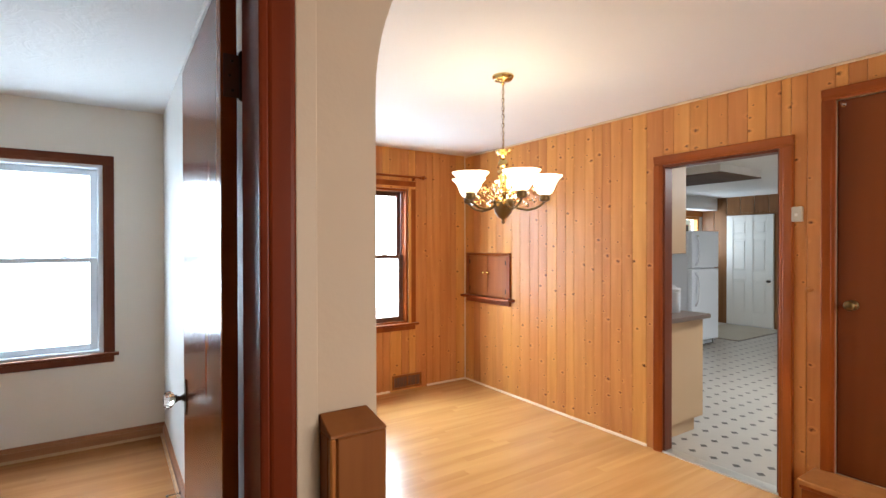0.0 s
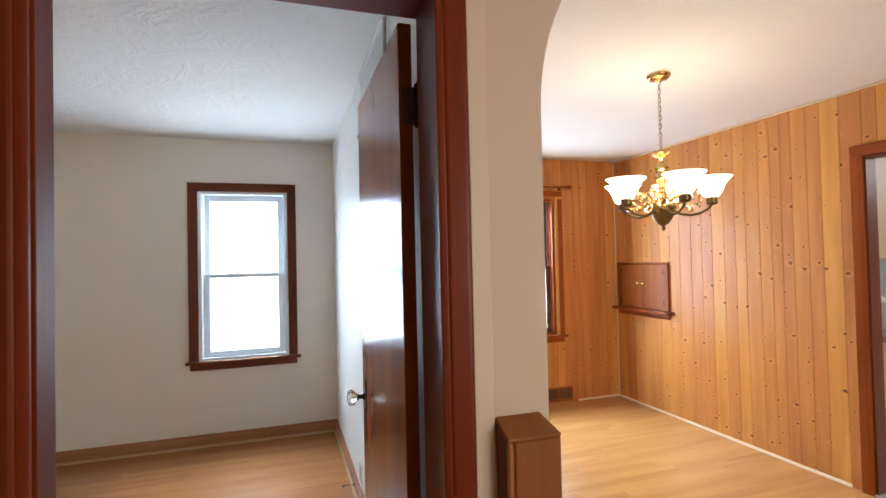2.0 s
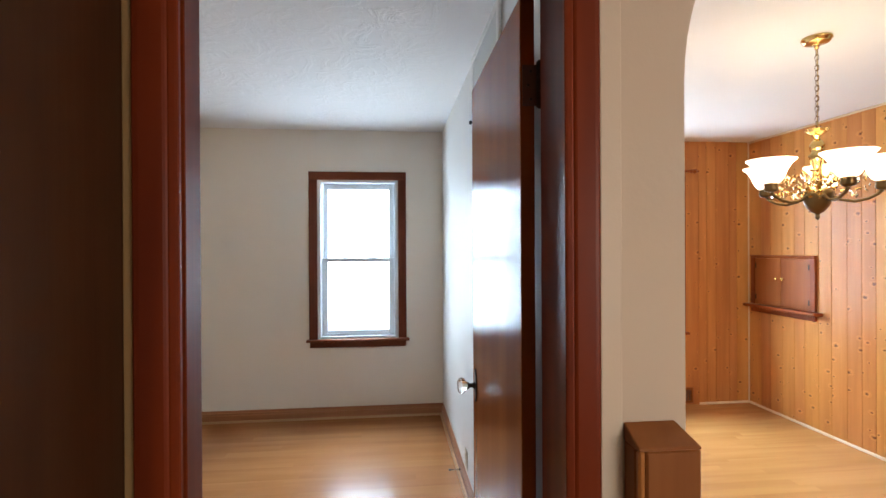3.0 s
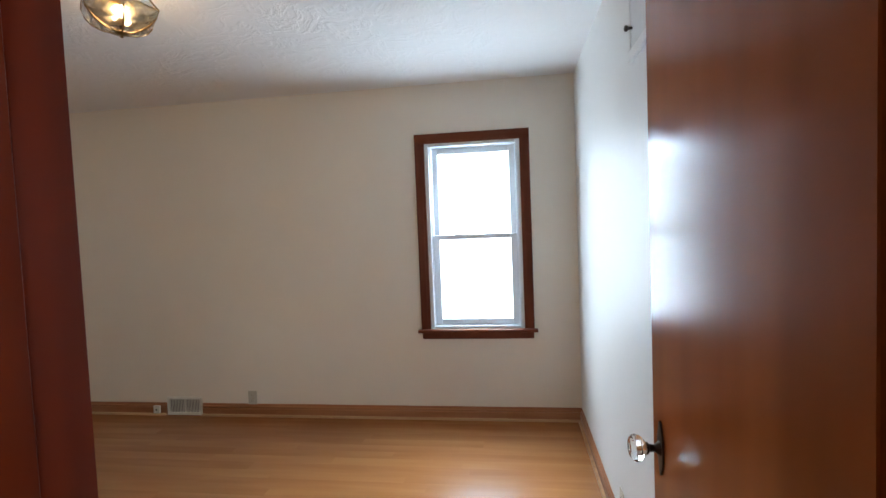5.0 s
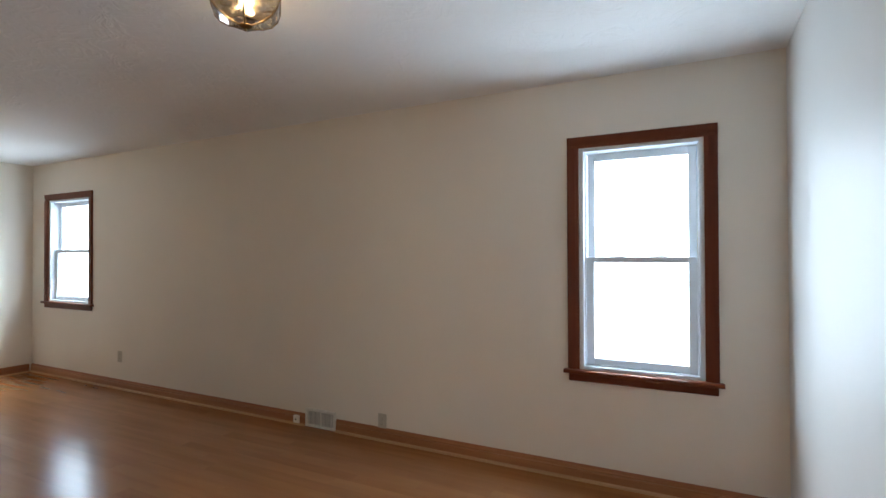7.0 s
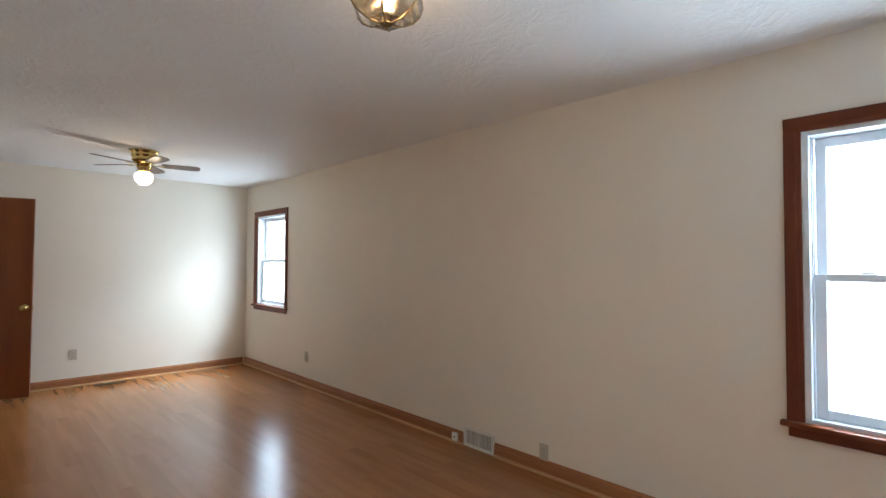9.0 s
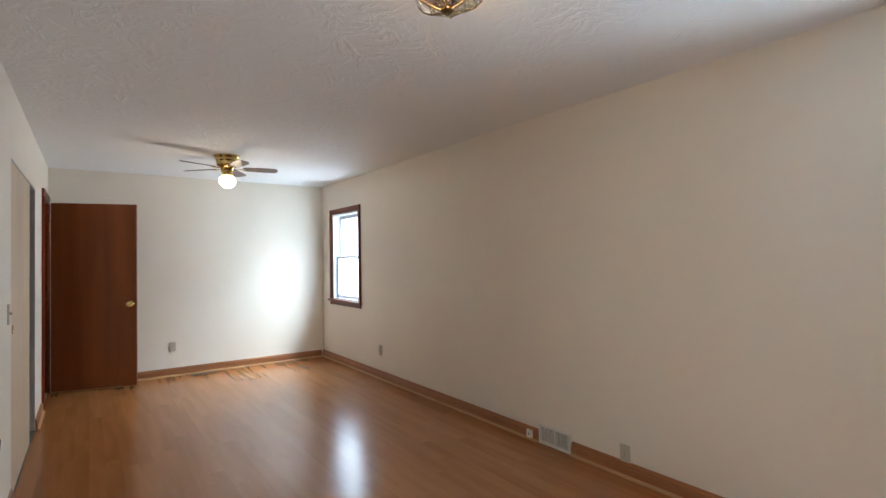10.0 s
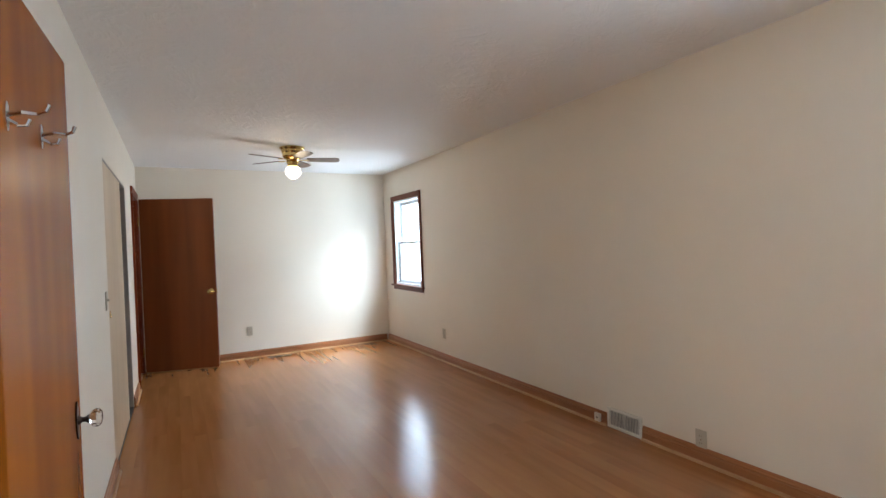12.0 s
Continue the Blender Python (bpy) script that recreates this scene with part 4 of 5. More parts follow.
floor_register("wall_register", -2.783, -2.479, YN - 0.0005, 0.0, 0.146, GRILLE, "off-white louvred heating register set in the baseboard")
floor_register("wall_register", 2.40, 2.735, YN - 0.0175, 0.018, 0.155, CUPBOARD, "brown painted heating register low in the pine wall")


def socket_plate(name, x, y, z, turn, label, kind="outlet"):
    """A cover plate that faces its own -y."""
    t = thing(name, x, y, z, turn, label, "outlet" if kind == "outlet" else "light switch")
    part("plate", box(-0.036, 0.036, -0.006, 0.0, -0.058, 0.058, 0.004, 2), PLATE, t)
    if kind == "outlet":
        for dz in (0.021, -0.021):
            o = part("receptacle", lathe([(0.0165, 0.0), (0.0165, 0.0025), (0.0155, 0.003)], 16, pose(0, -0.006, dz, 90, 0, 0)), PLATE, t)
            sl = bmesh.new()
            add_box(sl, -0.008, -0.0055, -0.0094, -0.0088, dz - 0.003, dz + 0.005)
            add_box(sl, 0.0055, 0.008, -0.0094, -0.0088, dz - 0.003, dz + 0.005)
            part("slots", sl, PLATE_DARK, o)
        part("screw", lathe([(0.003, 0.0), (0.003, 0.001), (0.001, 0.0015)], 8, pose(0, -0.006, 0, 90, 0, 0)), CHROME, t)
    else:
        part("toggle", box(-0.005, 0.005, -0.018, -0.006, -0.003, 0.012, 0.002), PLATE, t)
    return t


socket_plate("wall_outlet", -2.05, YN - 0.0005, 0.140, 0, "almond duplex outlet just above the baseboard")
socket_plate("wall_outlet", -5.279, YN - 0.0005, 0.330, 0, "almond duplex outlet under the window")
socket_plate("wall_outlet", XW + 0.0005, 2.729, 0.353, 90, "grey-white duplex outlet on the bright end wall")
socket_plate("wall_outlet", XE - 0.0005, 3.32, 0.175, -90, "white duplex outlet low on the wall behind the door")
socket_plate("light_switch", -3.815, YS1 + 0.0005, 1.11, 180, "almond toggle switch beside the closet", "switch")


def phone_jack():
    t = thing("phone_jack", -2.862, YN - 0.0168, 0.048, 0, "small white surface phone jack on the baseboard", "phone jack")
    part("body", box(-0.026, 0.026, -0.020, 0.0, -0.030, 0.030, 0.004, 2), GRILLE, t)
    part("port", box(-0.007, 0.007, -0.0205, -0.0195, -0.008, 0.006), PLATE_DARK, t)


phone_jack()


def floor_vent():
    t = thing("floor_vent", -6.885, 3.065, 0.0005, 90, "small brown metal floor register by the wall", "vent")
    part("frame", box(-0.150, 0.150, -0.045, 0.045, 0.0, 0.004, 0.0015), OLD_BRASS, t)
    for i in range(12):
        part("slat", box(-0.132 + i * 0.0225, -0.118 + i * 0.0225, -0.033, 0.033, 0.0042, 0.0052), DUCT, t)


floor_vent()


def door_stop():
    t = thing("door_stop", XE - 0.018, 3.49, 0.040, 90, "dark sprung door stop on the baseboard", "door stop")
    part("base", lathe([(0.010, 0.0), (0.010, 0.004), (0.005, 0.006)], 12, pose(0, 0, 0, -90, 0, 0)), DARK_METAL, t)
    pts = [(0.0045 * math.cos(i * 0.9), 0.004 + i * 0.0012, 0.0045 * math.sin(i * 0.9)) for i in range(48)]
    part("spring", tube(pts, 0.0012, 4), DARK_METAL, t)
    part("tip", lathe([(0.006, 0.060), (0.007, 0.064), (0.005, 0.072), (0.002, 0.073)], 10, pose(0, 0, 0, -90, 0, 0)), PLATE_DARK, t)


door_stop()


def wall_hatch():
    """A small grey access door high on the east wall in a white frame."""
    t = thing("wall_hatch", XE - 0.0005, 2.66, 2.010, -90, "grey painted access hatch in a white frame, high on the wall", "hatch")
    # own x runs south, own -y into the room
    part("panel", box(-0.285, 0.285, -0.012, -0.001, 0.012, 0.395, 0.002), GREY_PANEL, t)
    part("frame_bottom", box(-0.33, 0.33, -0.016, 0.0, -0.026, 0.010, 0.003), WHITE_WALL, t)
    part("frame_top", box(-0.33, 0.33, -0.016, 0.0, 0.397, 0.43, 0.003), WHITE_WALL, t)
    part("frame_side", box(-0.33, -0.288, -0.015, 0.0, 0.0105, 0.3965, 0.003), WHITE_WALL, t)
    part("frame_side", box(0.288, 0.33, -0.015, 0.0, 0.0105, 0.3965, 0.003), WHITE_WALL, t)
    part("knob", lathe([(0.005, 0.0), (0.005, 0.012), (0.011, 0.018), (0.010, 0.026), (0.003, 0.028)], 12, pose(-0.262, -0.012, 0.075, 90, 0, 0)), DARK_METAL, t)


wall_hatch()

# ---- bedroom lamps ----


def lantern_light():
    """Semi-flush ceiling lamp: eight bevelled glass panels between brass ribs, flared at mid-height, bulbs inside."""
    t = thing("ceiling_light", -1.505, 2.918, ZB, 0, "lit faceted clear glass and brass ceiling light", "ceiling light")
    part("canopy", lathe([(0.075, -0.001), (0.078, -0.008), (0.066, -0.016), (0.030, -0.020), (0.020, -0.030)], 24), BRASS, t, "polished brass canopy", True)
    prof = [(0.020, -0.197), (0.070, -0.187), (0.108, -0.166), (0.133, -0.138), (0.145, -0.106), (0.086, -0.030)]
    n, start = 6, radians(15)
    for k in range(n):
        a0, a1 = start + 2 * math.pi * k / n, start + 2 * math.pi * (k + 1) / n
        g = bmesh.new()
        rows_ = [[g.verts.new((r * math.cos(a), r * math.sin(a), z)) for a in (a0, a1)] for r, z in prof]
        for p, q in zip(rows_, rows_[1:]):
            g.faces.new((p[0], p[1], q[1], q[0]))
        bmesh.ops.solidify(g, geom=g.faces, thickness=0.0025)
        pane = part("glass_panel", g, LAMP_GLASS, t, "clear bevelled glass panel")
        pane.visible_shadow = False
        part("rib", tube([(r * math.cos(a0), r * math.sin(a0), z) for r, z in prof], 0.0032, 6), OLD_BRASS, t)
        for r, z in (prof[4],):
            part("ring_bar", tube([(r * math.cos(a0), r * math.sin(a0), z), (r * math.cos(a1), r * math.sin(a1), z)], 0.003, 6), OLD_BRASS, t)
    part("hub", lathe([(0.022, -0.190), (0.026, -0.196), (0.018, -0.202), (0.006, -0.205), (0.005, -0.212), (0.002, -0.214)], 14), OLD_BRASS, t)
    part("stem", tube([(0, 0, -0.02), (0, 0, -0.195)], 0.004, 8), BRASS, t)
    for s in (-1, 1):
        m = pose(0.034 * s, 0.012 * s, -0.060, 180, 0, 0)
        part("socket", lathe([(0.012, -0.01), (0.013, 0.018), (0.011, 0.020)], 10, m), BRASS, t)
        part("bulb", lathe([(0.008, 0.020), (0.015, 0.034), (0.017, 0.046), (0.012, 0.062), (0.004, 0.078)], 12, m), FILAMENT, t, "lit candle bulb", True)
    return t


lantern_light()
bulb("ceiling_light_bulbs", -1.505, 2.918, ZB - 0.115, 5.0, (1.0, 0.70, 0.40), 0.03)


def ceiling_fan():
    t = thing("ceiling_fan", -5.398, 3.028, ZB, 0, "brass hugger ceiling fan with five brown blades and a lit globe", "ceiling fan")
    part("motor_housing", lathe([(0.125, -0.001), (0.128, -0.012), (0.112, -0.022), (0.108, -0.040), (0.112, -0.046), (0.104, -0.052), (0.100, -0.085), (0.104, -0.090), (0.094, -0.100), (0.075, -0.120), (0.060, -0.126), (0.060, -0.150)], 32), BRASS, t, "polished brass motor housing", True)
    part("switch_cup", lathe([(0.060, -0.150), (0.064, -0.156), (0.052, -0.170), (0.048, -0.184), (0.056, -0.190), (0.050, -0.200)], 24), BRASS, t, "", True)
    part("globe", lathe([(0.046, -0.196), (0.052, -0.206), (0.076, -0.218), (0.079, -0.252), (0.074, -0.282), (0.044, -0.312), (0.010, -0.322)], 8), GLOBE, t, "lit opal schoolhouse shade")
    for k in range(5):
        a = 6 + 72 * k
        m = pose(0, 0, -0.135, 0, 0, a)
        iron = part("blade_iron", extruded([(0.060, -0.014), (0.10, -0.012), (0.135, -0.030), (0.165, -0.026), (0.165, 0.026), (0.135, 0.030), (0.10, 0.012), (0.060, 0.014)], 0.005, m), BRASS, t)
        bl = [(0.145, -0.046), (0.36, -0.060), (0.445, -0.058), (0.472, -0.040), (0.478, 0.0), (0.472, 0.040), (0.445, 0.058), (0.36, 0.060), (0.145, 0.046)]
        part("blade", extruded(bl, 0.006, m @ pose(0, 0, 0.006, -10, 0, 0)), BLADE, t, "greyish brown wooden blade")
    for dx in (0.05,):
        part("pull_chain", tube([(dx, 0.01, -0.19), (dx + 0.004, 0.012, -0.27)], 0.0014, 5), BRASS, t)
    return t


ceiling_fan()
bulb("fan_light", -5.398, 3.028, ZB - 0.345, 7.0, (1.0, 0.80, 0.56), 0.06)

# ---- pine wall fixtures ----


def kitchen_frame():
    t = new("door_frame_kitchen")
    setting(t, "russet varnished moulded doorway to the kitchen", "door frame")
    y0, y1, z1 = KDOOR[0], KDOOR[1], KDOOR[3]
    x0, x1 = XP - 0.001, XP + 0.087
    part("jamb", box(x0, x1, y0, y0 + 0.016, 0.010, z1, 0.002), WINDOW_TRIM, t)
    part("jamb", box(x0, x1, y1 - 0.016, y1, 0.010, z1, 0.002), WINDOW_TRIM, t)
    part("head_jamb", box(x0, x1, y0 + 0.017, y1 - 0.017, z1 - 0.016, z1, 0.002), WINDOW_TRIM_H, t)
    upright("casing", casing_profile(0.060, 0.024), False, XP - 0.0012, y1 - 0.003, 0.0, z1, 90, KD_TRIM, t)
    upright("casing", casing_profile(0.072, 0.024), True, XP - 0.0012, y0 + 0.003, 0.0, z1, 90, KD_TRIM, t)
    level("casing_head", casing_profile(0.064, 0.024), (XP - 0.0012, y0 - 0.069, z1), (0, 1, 0), y1 - y0 + 0.126, (-1, 0, 0), KD_TRIM_Y, t)
    for z in (0.35, 1.0, 1.75):
        part("hinge_leaf", box(x0 + 0.05, x0 + 0.075, y0 + 0.0162, y0 + 0.018, z - 0.045, z + 0.045), OLD_BRASS, t)


kitchen_frame()


def stair_door():
    t = thing("stair_door", XP + 0.02, STAIR[0], STAIR[2], 0, "closed dark russet door above a wooden step", "door")
    w = STAIR[1] - STAIR[0]
    part("leaf", box(0.0, 0.036, 0.004, w - 0.004, 0.004, STAIR[3] - STAIR[2] - 0.004, 0.002), STAIR_WOOD, t)
    m = pose(0.0, w - 0.070, 0.903, 0, -90, 0)
    part("rose", lathe([(0.028, 0.0), (0.028, 0.003), (0.020, 0.008), (0.009, 0.012), (0.009, 0.028)], 16, m), OLD_BRASS, t, "aged brass rose", True)
    part("knob", lathe([(0.009, 0.028), (0.022, 0.034), (0.027, 0.044), (0.024, 0.054), (0.010, 0.060)], 16, m), OLD_BRASS, t, "aged brass knob", True)
    f = new("door_frame_stair")
    setting(f, "russet varnished frame round the stair door", "door frame")
    prof = casing_profile(0.060, 0.022)
    upright("casing", prof, False, XP - 0.0012, STAIR[1] - 0.003, 0.232, STAIR[3], 90, KD_TRIM, f)
    upright("casing", prof, True, XP - 0.0012, STAIR[0] + 0.003, 0.232, STAIR[3], 90, KD_TRIM, f)
    level("casing_head", prof, (XP - 0.0012, STAIR[0] - 0.057, STAIR[3]), (0, 1, 0), w + 0.114, (-1, 0, 0), KD_TRIM_Y, f)
    s = thing("door_step", XP - 0.0012, STAIR[0] - 0.08, 0, 0, "low brown wooden step in front of the stair door", "step")
    part("tread", box(-0.235, -0.0, -0.01, w + 0.165, 0.200, 0.230, 0.008, 2), PINE_CLEAR, s)
    part("riser", box(-0.215, -0.198, 0.0, w + 0.150, 0.0, 0.1995, 0.002), KD_TRIM_Y, s)
    part("side_panel", box(-0.197, -0.001, w + 0.133, w + 0.150, 0.0, 0.1995, 0.002), KD_TRIM, s)
    part("cove", box(-0.224, -0.2155, 0.0, w + 0.158, 0.180, 0.1995, 0.003), KD_TRIM_Y, s)


stair_door()


def door_chime():
    t = thing("wall_chime", XP - 0.0008, 1.525, 1.608, -90, "small cream plastic box on the pine wall", "thermostat")
    part("body", box(-0.026, 0.026, -0.026, 0.0, -0.042, 0.042, 0.006, 2), PLATE, t)
    part("button", box(-0.008, 0.008, -0.033, -0.0295, -0.012, 0.004, 0.002), GRILLE, t)
    k = thing("coat_peg", XP - 0.0008, 1.462, 1.195, -90, "small wooden peg on the pine wall", "peg")
    part("peg", lathe([(0.012, 0.0), (0.012, 0.004), (0.007, 0.010), (0.008, 0.030), (0.014, 0.042), (0.010, 0.050), (0.003, 0.052)], 12, pose(0, 0, 0, 90, 0, 0)), PINE, k)
    h = thing("wall_hook", XP - 0.02, 1.327, 2.172, -90, "small chrome hook on the stair door", "hook")
    part("base", lathe([(0.012, 0.0), (0.012, 0.004), (0.006, 0.008)], 12, pose(0, 0.039, 0, 90, 0, 0)), CHROME, h)
    part("prong", tube([(0, 0.034, 0), (0, 0.012, -0.004), (0, 0.0, 0.006)], 0.004, 6), CHROME, h)


door_chime()

# ---- kitchen ----


def base_cabinet():
    t = thing("base_cabinet", 3.377, 2.44, 0, 0, "tan laminate base cabinet end beside the doorway", "cabinet")
    part("body", box(0.002, 0.58, 0.0, 1.6, 0.10, 0.865, 0.002), CABINET, t)
    part("toe_kick", box(0.002, 0.51, 0.012, 1.6, 0.0, 0.0995), CABINET, t)
    part("end_panel", box(0.002, 0.60, -0.008, -0.0005, 0.10, 0.865, 0.002), CABINET, t)
    for k in range(3):
        d = part("cabinet_door", box(0.5805, 0.60, 0.02 + 0.52 * k, 0.51 + 0.52 * k, 0.14, 0.845, 0.004), CABINET, t)
        part("handle", tube([(0.60, 0.06 + 0.52 * k, 0.70), (0.625, 0.06 + 0.52 * k, 0.71), (0.625, 0.06 + 0.52 * k, 0.80), (0.60, 0.06 + 0.52 * k, 0.81)], 0.004, 6), CHROME, d)
    w = thing("worktop", 3.377, 2.40, 0.8655, 0, "dark laminate kitchen worktop with rounded edge", "worktop")
    part("top", box(0.002, 0.635, -0.015, 1.66, 0.0, 0.036, 0.010, 2), COUNTER, w)
    part("upstand", box(0.002, 0.022, -0.01, 1.66, 0.0365, 0.13, 0.003), COUNTER, w)
    u = thing("wall_cabinet", 3.377, 2.43, 1.375, 0, "tan laminate wall cabinet", "cabinet")
    part("body", box(0.002, 0.305, -0.03, 1.6, 0.0, 0.75, 0.002), CABINET, u)
    for k in range(3):
        part("cabinet_door", box(0.3055, 0.323, 0.01 + 0.53 * k, 0.525 + 0.53 * k, 0.01, 0.74, 0.004), CABINET, u)
    c = thing("canister", 3.84, 2.60, 0.9022, 0, "small white canister on the worktop", "canister")
    part("jar", lathe([(0.05, 0.0), (0.055, 0.004), (0.055, 0.16), (0.05, 0.17)], 18), FRIDGE, c, "", True)
    part("lid", lathe([(0.057, 0.1705), (0.057, 0.19), (0.02, 0.197), (0.012, 0.215)], 18), FRIDGE, c, "", True)


base_cabinet()


def refrigerator():
    t = thing("refrigerator", 6.70, 4.065, 0, 0, "white top-freezer refrigerator with curved handles", "refrigerator")
    part("body", box(0.0, 0.70, 0.06, 0.72, 0.03, 1.625, 0.008, 2), FRIDGE, t)
    part("base_grille", box(0.03, 0.67, 0.055, 0.0595, 0.02, 0.085), DUCT, t)
    for i in range(9):
        part("grille_slat", box(0.06 + i * 0.064, 0.11 + i * 0.064, 0.047, 0.0545, 0.035, 0.075), FRIDGE, t)
    for z0, z1, h0, h1 in ((0.10, 1.105, 0.60, 1.06), (1.117, 1.63, 1.15, 1.57)):
        d = part("door", box(0.0, 0.70, -0.005, 0.055, z0, z1, 0.012, 2), FRIDGE, t)
        part("handle", tube([(0.085, -0.005, h0), (0.085, -0.05, h0 + 0.06), (0.085, -0.058, (h0 + h1) / 2), (0.085, -0.05, h1 - 0.06), (0.085, -0.005, h1)], 0.014, 8), FRIDGE, d, "", True)
    part("badge", box(0.09, 0.17, -0.0075, -0.0055, 1.55, 1.57), CHROME, t)
    b = thing("tin_box", 6.97, 4.34, 1.627, 10, "small dark tin on top of the refrigerator", "tin")
    part("tin", box(-0.05, 0.05, -0.05, 0.05, 0.0, 0.085, 0.008, 2), DARK_METAL, b)
    part("tin_lid", box(-0.053, 0.053, -0.053, 0.053, 0.0855, 0.10, 0.006, 2), KD_TRIM, b)


refrigerator()


def panel_door():
    """White six-panel door with a dark knob in the far kitchen wall."""
    t = thing("panel_door", XK - 0.002, 4.20, 0.012, 0, "closed white six-panel door with a dark knob", "door")
    w, h = 0.77, 1.95
    part("leaf", box(-0.030, -0.002, 0, w, 0, h, 0.002), DOOR_WHITE, t)
    fr = bmesh.new()
    for a in ((0.0, 0.11), (0.325, 0.435), (w - 0.11, w)):
        add_box(fr, -0.040, -0.0302, a[0], a[1], 0, h, 0.003)
    for z0, z1 in ((0.0, 0.22), (0.80, 0.96), (1.52, 1.62), (1.84, h)):
        for a in ((0.11, 0.325), (0.435, w - 0.11)):
            add_box(fr, -0.040, -0.0302, a[0], a[1], z0, z1, 0.003)
    part("frame", fr, DOOR_WHITE, t)
    for z0, z1 in ((0.22, 0.80), (0.96, 1.52), (1.62, 1.84)):
        for a in ((0.11, 0.325), (0.435, w - 0.11)):
            part("panel", box(-0.038, -0.0302, a[0] + 0.03, a[1] - 0.03, z0 + 0.03, z1 - 0.03, 0.006), DOOR_WHITE, t)
    part("knob", lathe([(0.028, 0.0), (0.026, 0.006), (0.011, 0.012), (0.012, 0.030), (0.026, 0.042), (0.024, 0.056), (0.008, 0.062)], 16, pose(-0.040, 0.065, 0.80, 0, -90, 0)), DARK_METAL, t, "dark bronze knob", True)
    f = new("door_frame_back")
    setting(f, "brown wooden frame round the white back door", "door frame")
    part("casing", box(XK - 0.022, XK - 0.001, 4.130, 4.196, 0, 1.968, 0.004), KITCHEN_PANEL, f)
    part("casing", box(XK - 0.022, XK - 0.001, 4.974, 5.030, 0, 1.968, 0.004), KITCHEN_PANEL, f)
    part("casing_head", box(XK - 0.022, XK - 0.001, 4.130, 5.030, 1.969, 2.01, 0.004), KITCHEN_PANEL, f)


panel_door()
for i in range(8):
    y0 = 3.59 + i * 0.232
    ob = part("panelling_board", box(XK - 0.012, XK - 0.0005, y0 + 0.002, y0 + 0.228, 2.012 if 4.0 < y0 < 4.9 else 0.0, ZK, 0.003), KITCHEN_PANEL)
    setting(ob, "brown wood panelling board round the back door", "panelling")
setting(part("soffit_kitchen", box(6.0, XK - 0.014, 5.15, YK - 0.001, 2.075, ZK - 0.001, 0.003), DIN_CEIL), "white boxed soffit over the refrigerator", "soffit")
setting(part("trim_soffit", box(6.0, XK - 0.014, YK - 0.022, YK - 0.001, 1.968, 2.0745, 0.003), CUPBOARD), "brown wooden rail under the soffit", "trim")
mt = thing("door_mat", 8.60, 4.42, -0.002, 0, "beige rectangular door mat with a dark edge", "mat")
part("carpet", box(-0.72, 0.80, -0.40, 0.52, 0.0005, 0.012, 0.004), MAT, mt)
part("binding", box(-0.735, 0.815, -0.415, 0.535, 0.0, 0.005, 0.002), COUNTER, mt)


def light_box():
    """A dropped ceiling box: white sides, brown wooden underside; plus an added unseen light fixture."""
    t = thing("ceiling_box", 5.89, 3.04, ZK - 0.001, 0, "white boxed ceiling drop with brown wooden underside", "ceiling box")
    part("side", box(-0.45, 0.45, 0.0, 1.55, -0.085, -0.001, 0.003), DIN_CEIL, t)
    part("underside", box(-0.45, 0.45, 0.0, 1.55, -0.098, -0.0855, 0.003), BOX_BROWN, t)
    # added fixture, kept out of sight of the doorway, to brighten the kitchen
    f = thing("fluorescent_light", 5.4, 1.5, ZK - 0.001, 0, "unseen glowing ceiling fixture added to light the kitchen", "ceiling light")
    part("housing", box(-0.62, 0.62, -0.16, 0.16, -0.05, -0.001, 0.006), FRIDGE, f)
    part("diffuser", box(-0.60, 0.60, -0.14, 0.14, -0.075, -0.0505, 0.010, 2), FILL_PANEL, f)


light_box()
# fill lamp under the added fixture; lights refrigerator, cabinet end and back door
daylight("kitchen_light", 5.4, 1.5, 2.215, 1.2, 0.3, 0, 0, 84, (0.97, 0.98, 1.0))

# ---- boards of the pine walls and floors ----
BOARD_MESHES = {}


def board_mesh(w, h):
    """A pine board standing in the y-z plane with chamfered long edges; x = 0 is its back."""
    key = (round(w, 3), round(h, 3))
    if key not in BOARD_MESHES:
        c, d = 0.0020, 0.0155
        sec = [(0, 0.0006), (0.0125, 0.0006), (d, 0.0006 + c), (d, w - 0.0006 - c), (0.0125, w - 0.0006), (0, w - 0.0006)]
        bm = bmesh.new()
        lo = [bm.verts.new((-x, y, 0)) for x, y in sec]
        hi = [bm.verts.new((-x, y, h)) for x, y in sec]
        for i in range(6):
            bm.faces.new((lo[i], lo[(i + 1) % 6], hi[(i + 1) % 6], hi[i]))
        bm.faces.new(lo[::-1]), bm.faces.new(hi)
        bmesh.ops.recalc_face_normals(bm, faces=bm.faces)
        BOARD_MESHES[key] = mesh_of(bm, "board", PINE)
    return BOARD_MESHES[key]


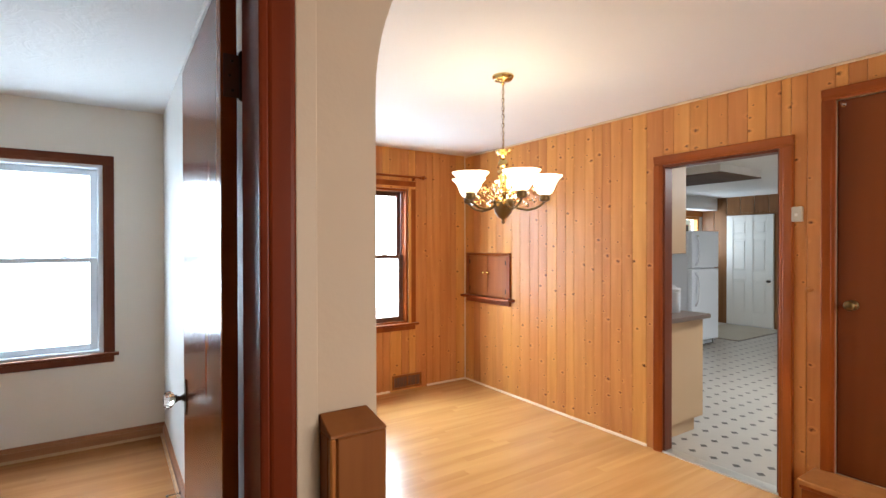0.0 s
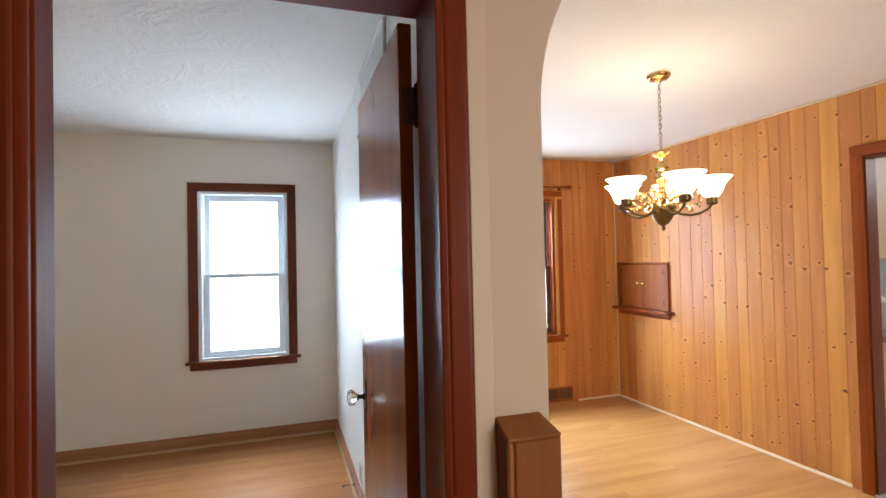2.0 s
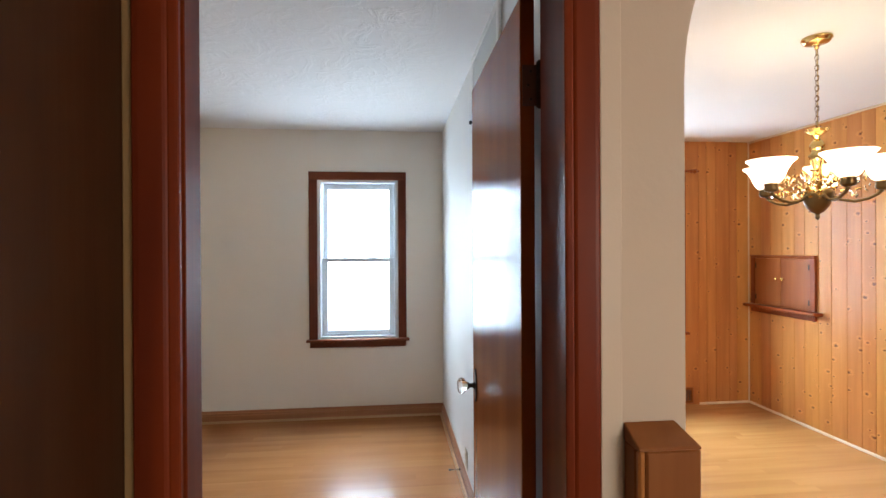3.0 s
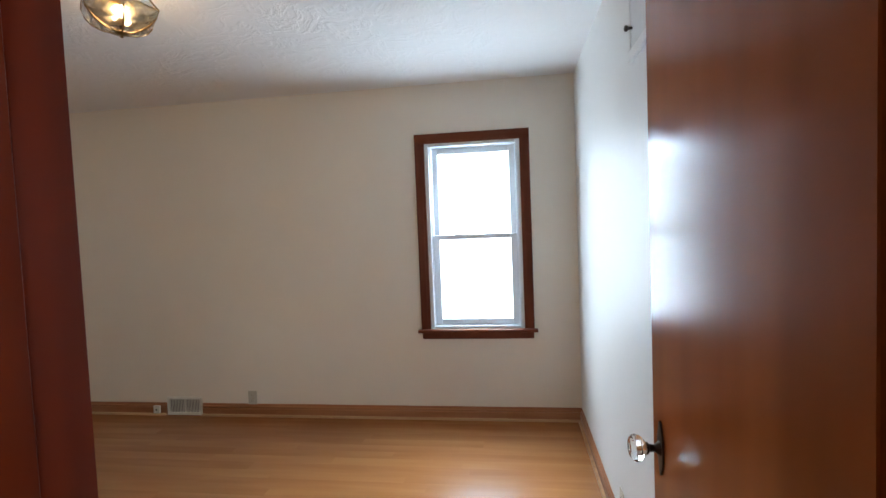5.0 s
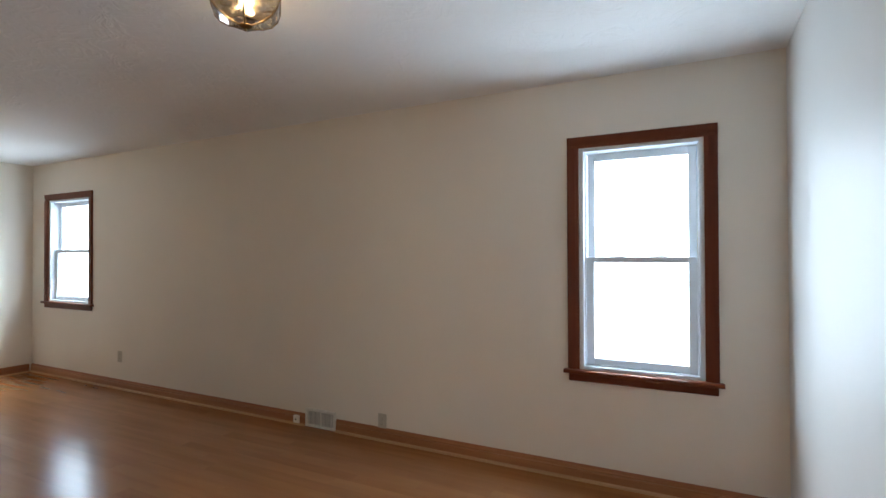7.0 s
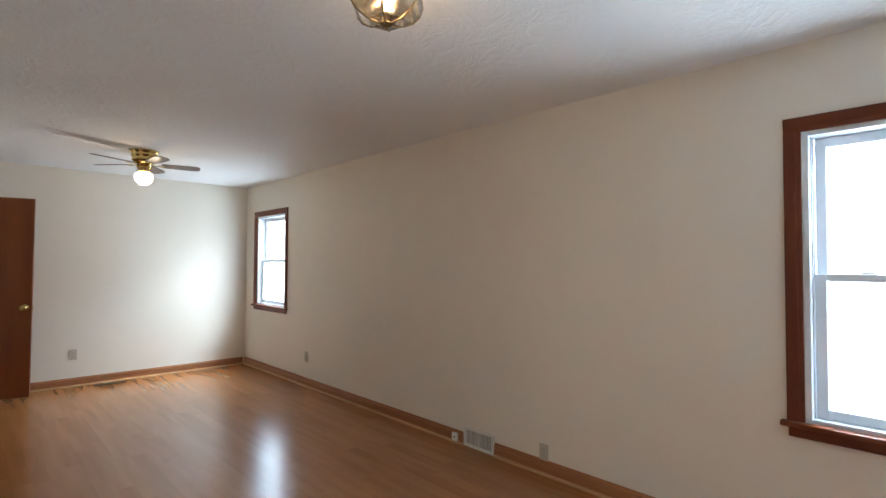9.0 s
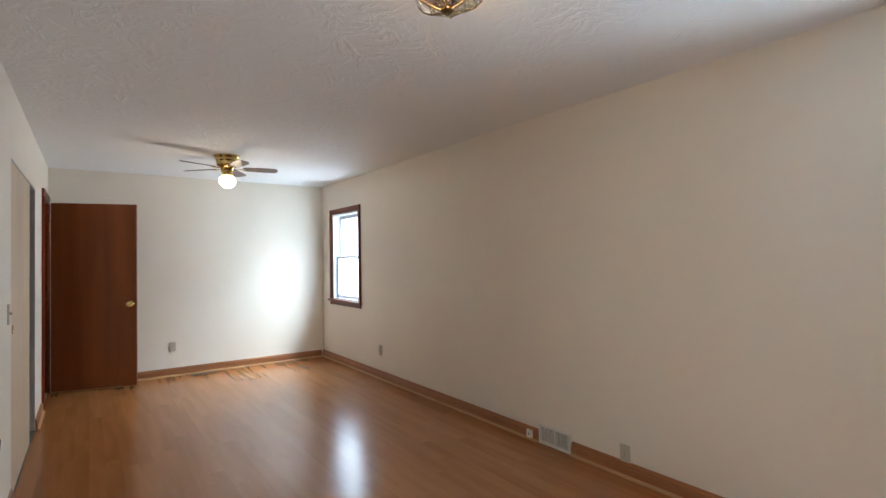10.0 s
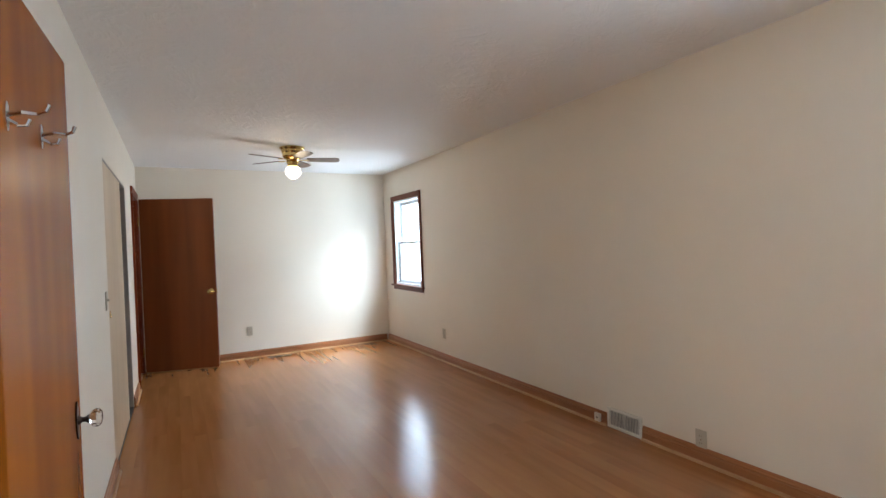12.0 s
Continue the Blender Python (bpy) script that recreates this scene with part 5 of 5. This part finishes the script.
def panelling(parent, place, u0, u1, holes, top, seed):
    """Boards of uneven width side by side from u0 to u1, cut round the openings."""
    rng = random.Random(seed)
    u = u0
    cuts = sorted({u1, *(h[0] for h in holes), *(h[1] for h in holes)})
    while u < u1 - 0.003:
        w = rng.choice((0.078, 0.090, 0.102, 0.114, 0.128))
        nxt = min(c for c in cuts if c > u + 0.002)
        if u + w > nxt - 0.03:
            w = nxt - u
        mid = u + w / 2
        spans = [(0.0, top)]
        for a, b, lo, hi in holes:
            if a < mid < b:
                spans = [s for s in ((0.0, lo), (hi, top)) if s[1] - s[0] > 0.02]
        for z0, z1 in spans:
            ob = new("board", board_mesh(w, z1 - z0))
            ob.matrix_basis = place(u, z0)
            ob.parent = parent
        u += w


pine_east = new("wall_pine_east")
setting(pine_east, "orange knotty pine board wall of the dining room", "wall")
panelling(pine_east, lambda u, z: pose(XP + 0.0158, u, z), -1.6, YN - 0.017, ((KDOOR[0], KDOOR[1], -0.1, KDOOR[3]), (STAIR[0], STAIR[1], STAIR[2], STAIR[3])), ZD, 3)
pine_north = new("wall_pine_north")
setting(pine_north, "orange knotty pine board wall round the dining room window", "wall")
panelling(pine_north, lambda u, z: Matrix(((0, 1, 0, u), (1, 0, 0, YN - 0.0005), (0, 0, 1, z), (0, 0, 0, 1))),
          XE + 0.142, XP - 0.0002, (W3,), ZD, 7)

PLANK_MESHES = {}


def plank_mesh(length, width, mat):
    key = (round(length, 2), round(width, 5), mat.name)
    if key not in PLANK_MESHES:
        w, c, g = 0.0012, 0.000006, 0.0
        bm = bmesh.new()
        x0, x1, y0, y1 = g, length - g, g, width - g
        lo = [bm.verts.new(p) for p in ((x0, y0, -0.0058), (x1, y0, -0.0058), (x1, y1, -0.0058), (x0, y1, -0.0058))]
        md = [bm.verts.new(p) for p in ((x0, y0, -c), (x1, y0, -c), (x1, y1, -c), (x0, y1, -c))]
        hi = [bm.verts.new(p) for p in ((x0 + w, y0 + w, 0), (x1 - w, y0 + w, 0), (x1 - w, y1 - w, 0), (x0 + w, y1 - w, 0))]
        for a, b in ((lo, md), (md, hi)):
            for i in range(4):
                bm.faces.new((a[i], a[(i + 1) % 4], b[(i + 1) % 4], b[i]))
        bm.faces.new(hi)
        PLANK_MESHES[key] = mesh_of(bm, "plank", mat)
    return PLANK_MESHES[key]


def planks(parent, x0, x1, y0, y1, width, mat, seed, longest):
    rng = random.Random(seed)
    n = round((y1 - y0) / width)
    width = (y1 - y0) / n
    for r in range(n):
        x, first = x0, True
        while x < x1 - 0.01:
            length = round(rng.uniform(0.35, 1.0) * longest if first else rng.choice((0.6, 0.8, 1.0)) * longest, 2)
            if x + length > x1 - 0.25:
                length = x1 - x
            ob = new("plank", plank_mesh(length, width, mat))
            ob.location = (x, y0 + r * width, 0)
            ob.parent = parent
            x, first = x + length, False


planks(floor_bed, XW, XE, YS1, YN, 0.092, FLOOR_WOOD, 11, 1.35)
planks(floor_din, XE + 0.14, XP, YS0, YN, 0.076, DIN_WOOD, 13, 1.4)
planks(floor_din, -0.4875, XP, -1.6, YS0, 0.076, DIN_WOOD, 17, 2.2)
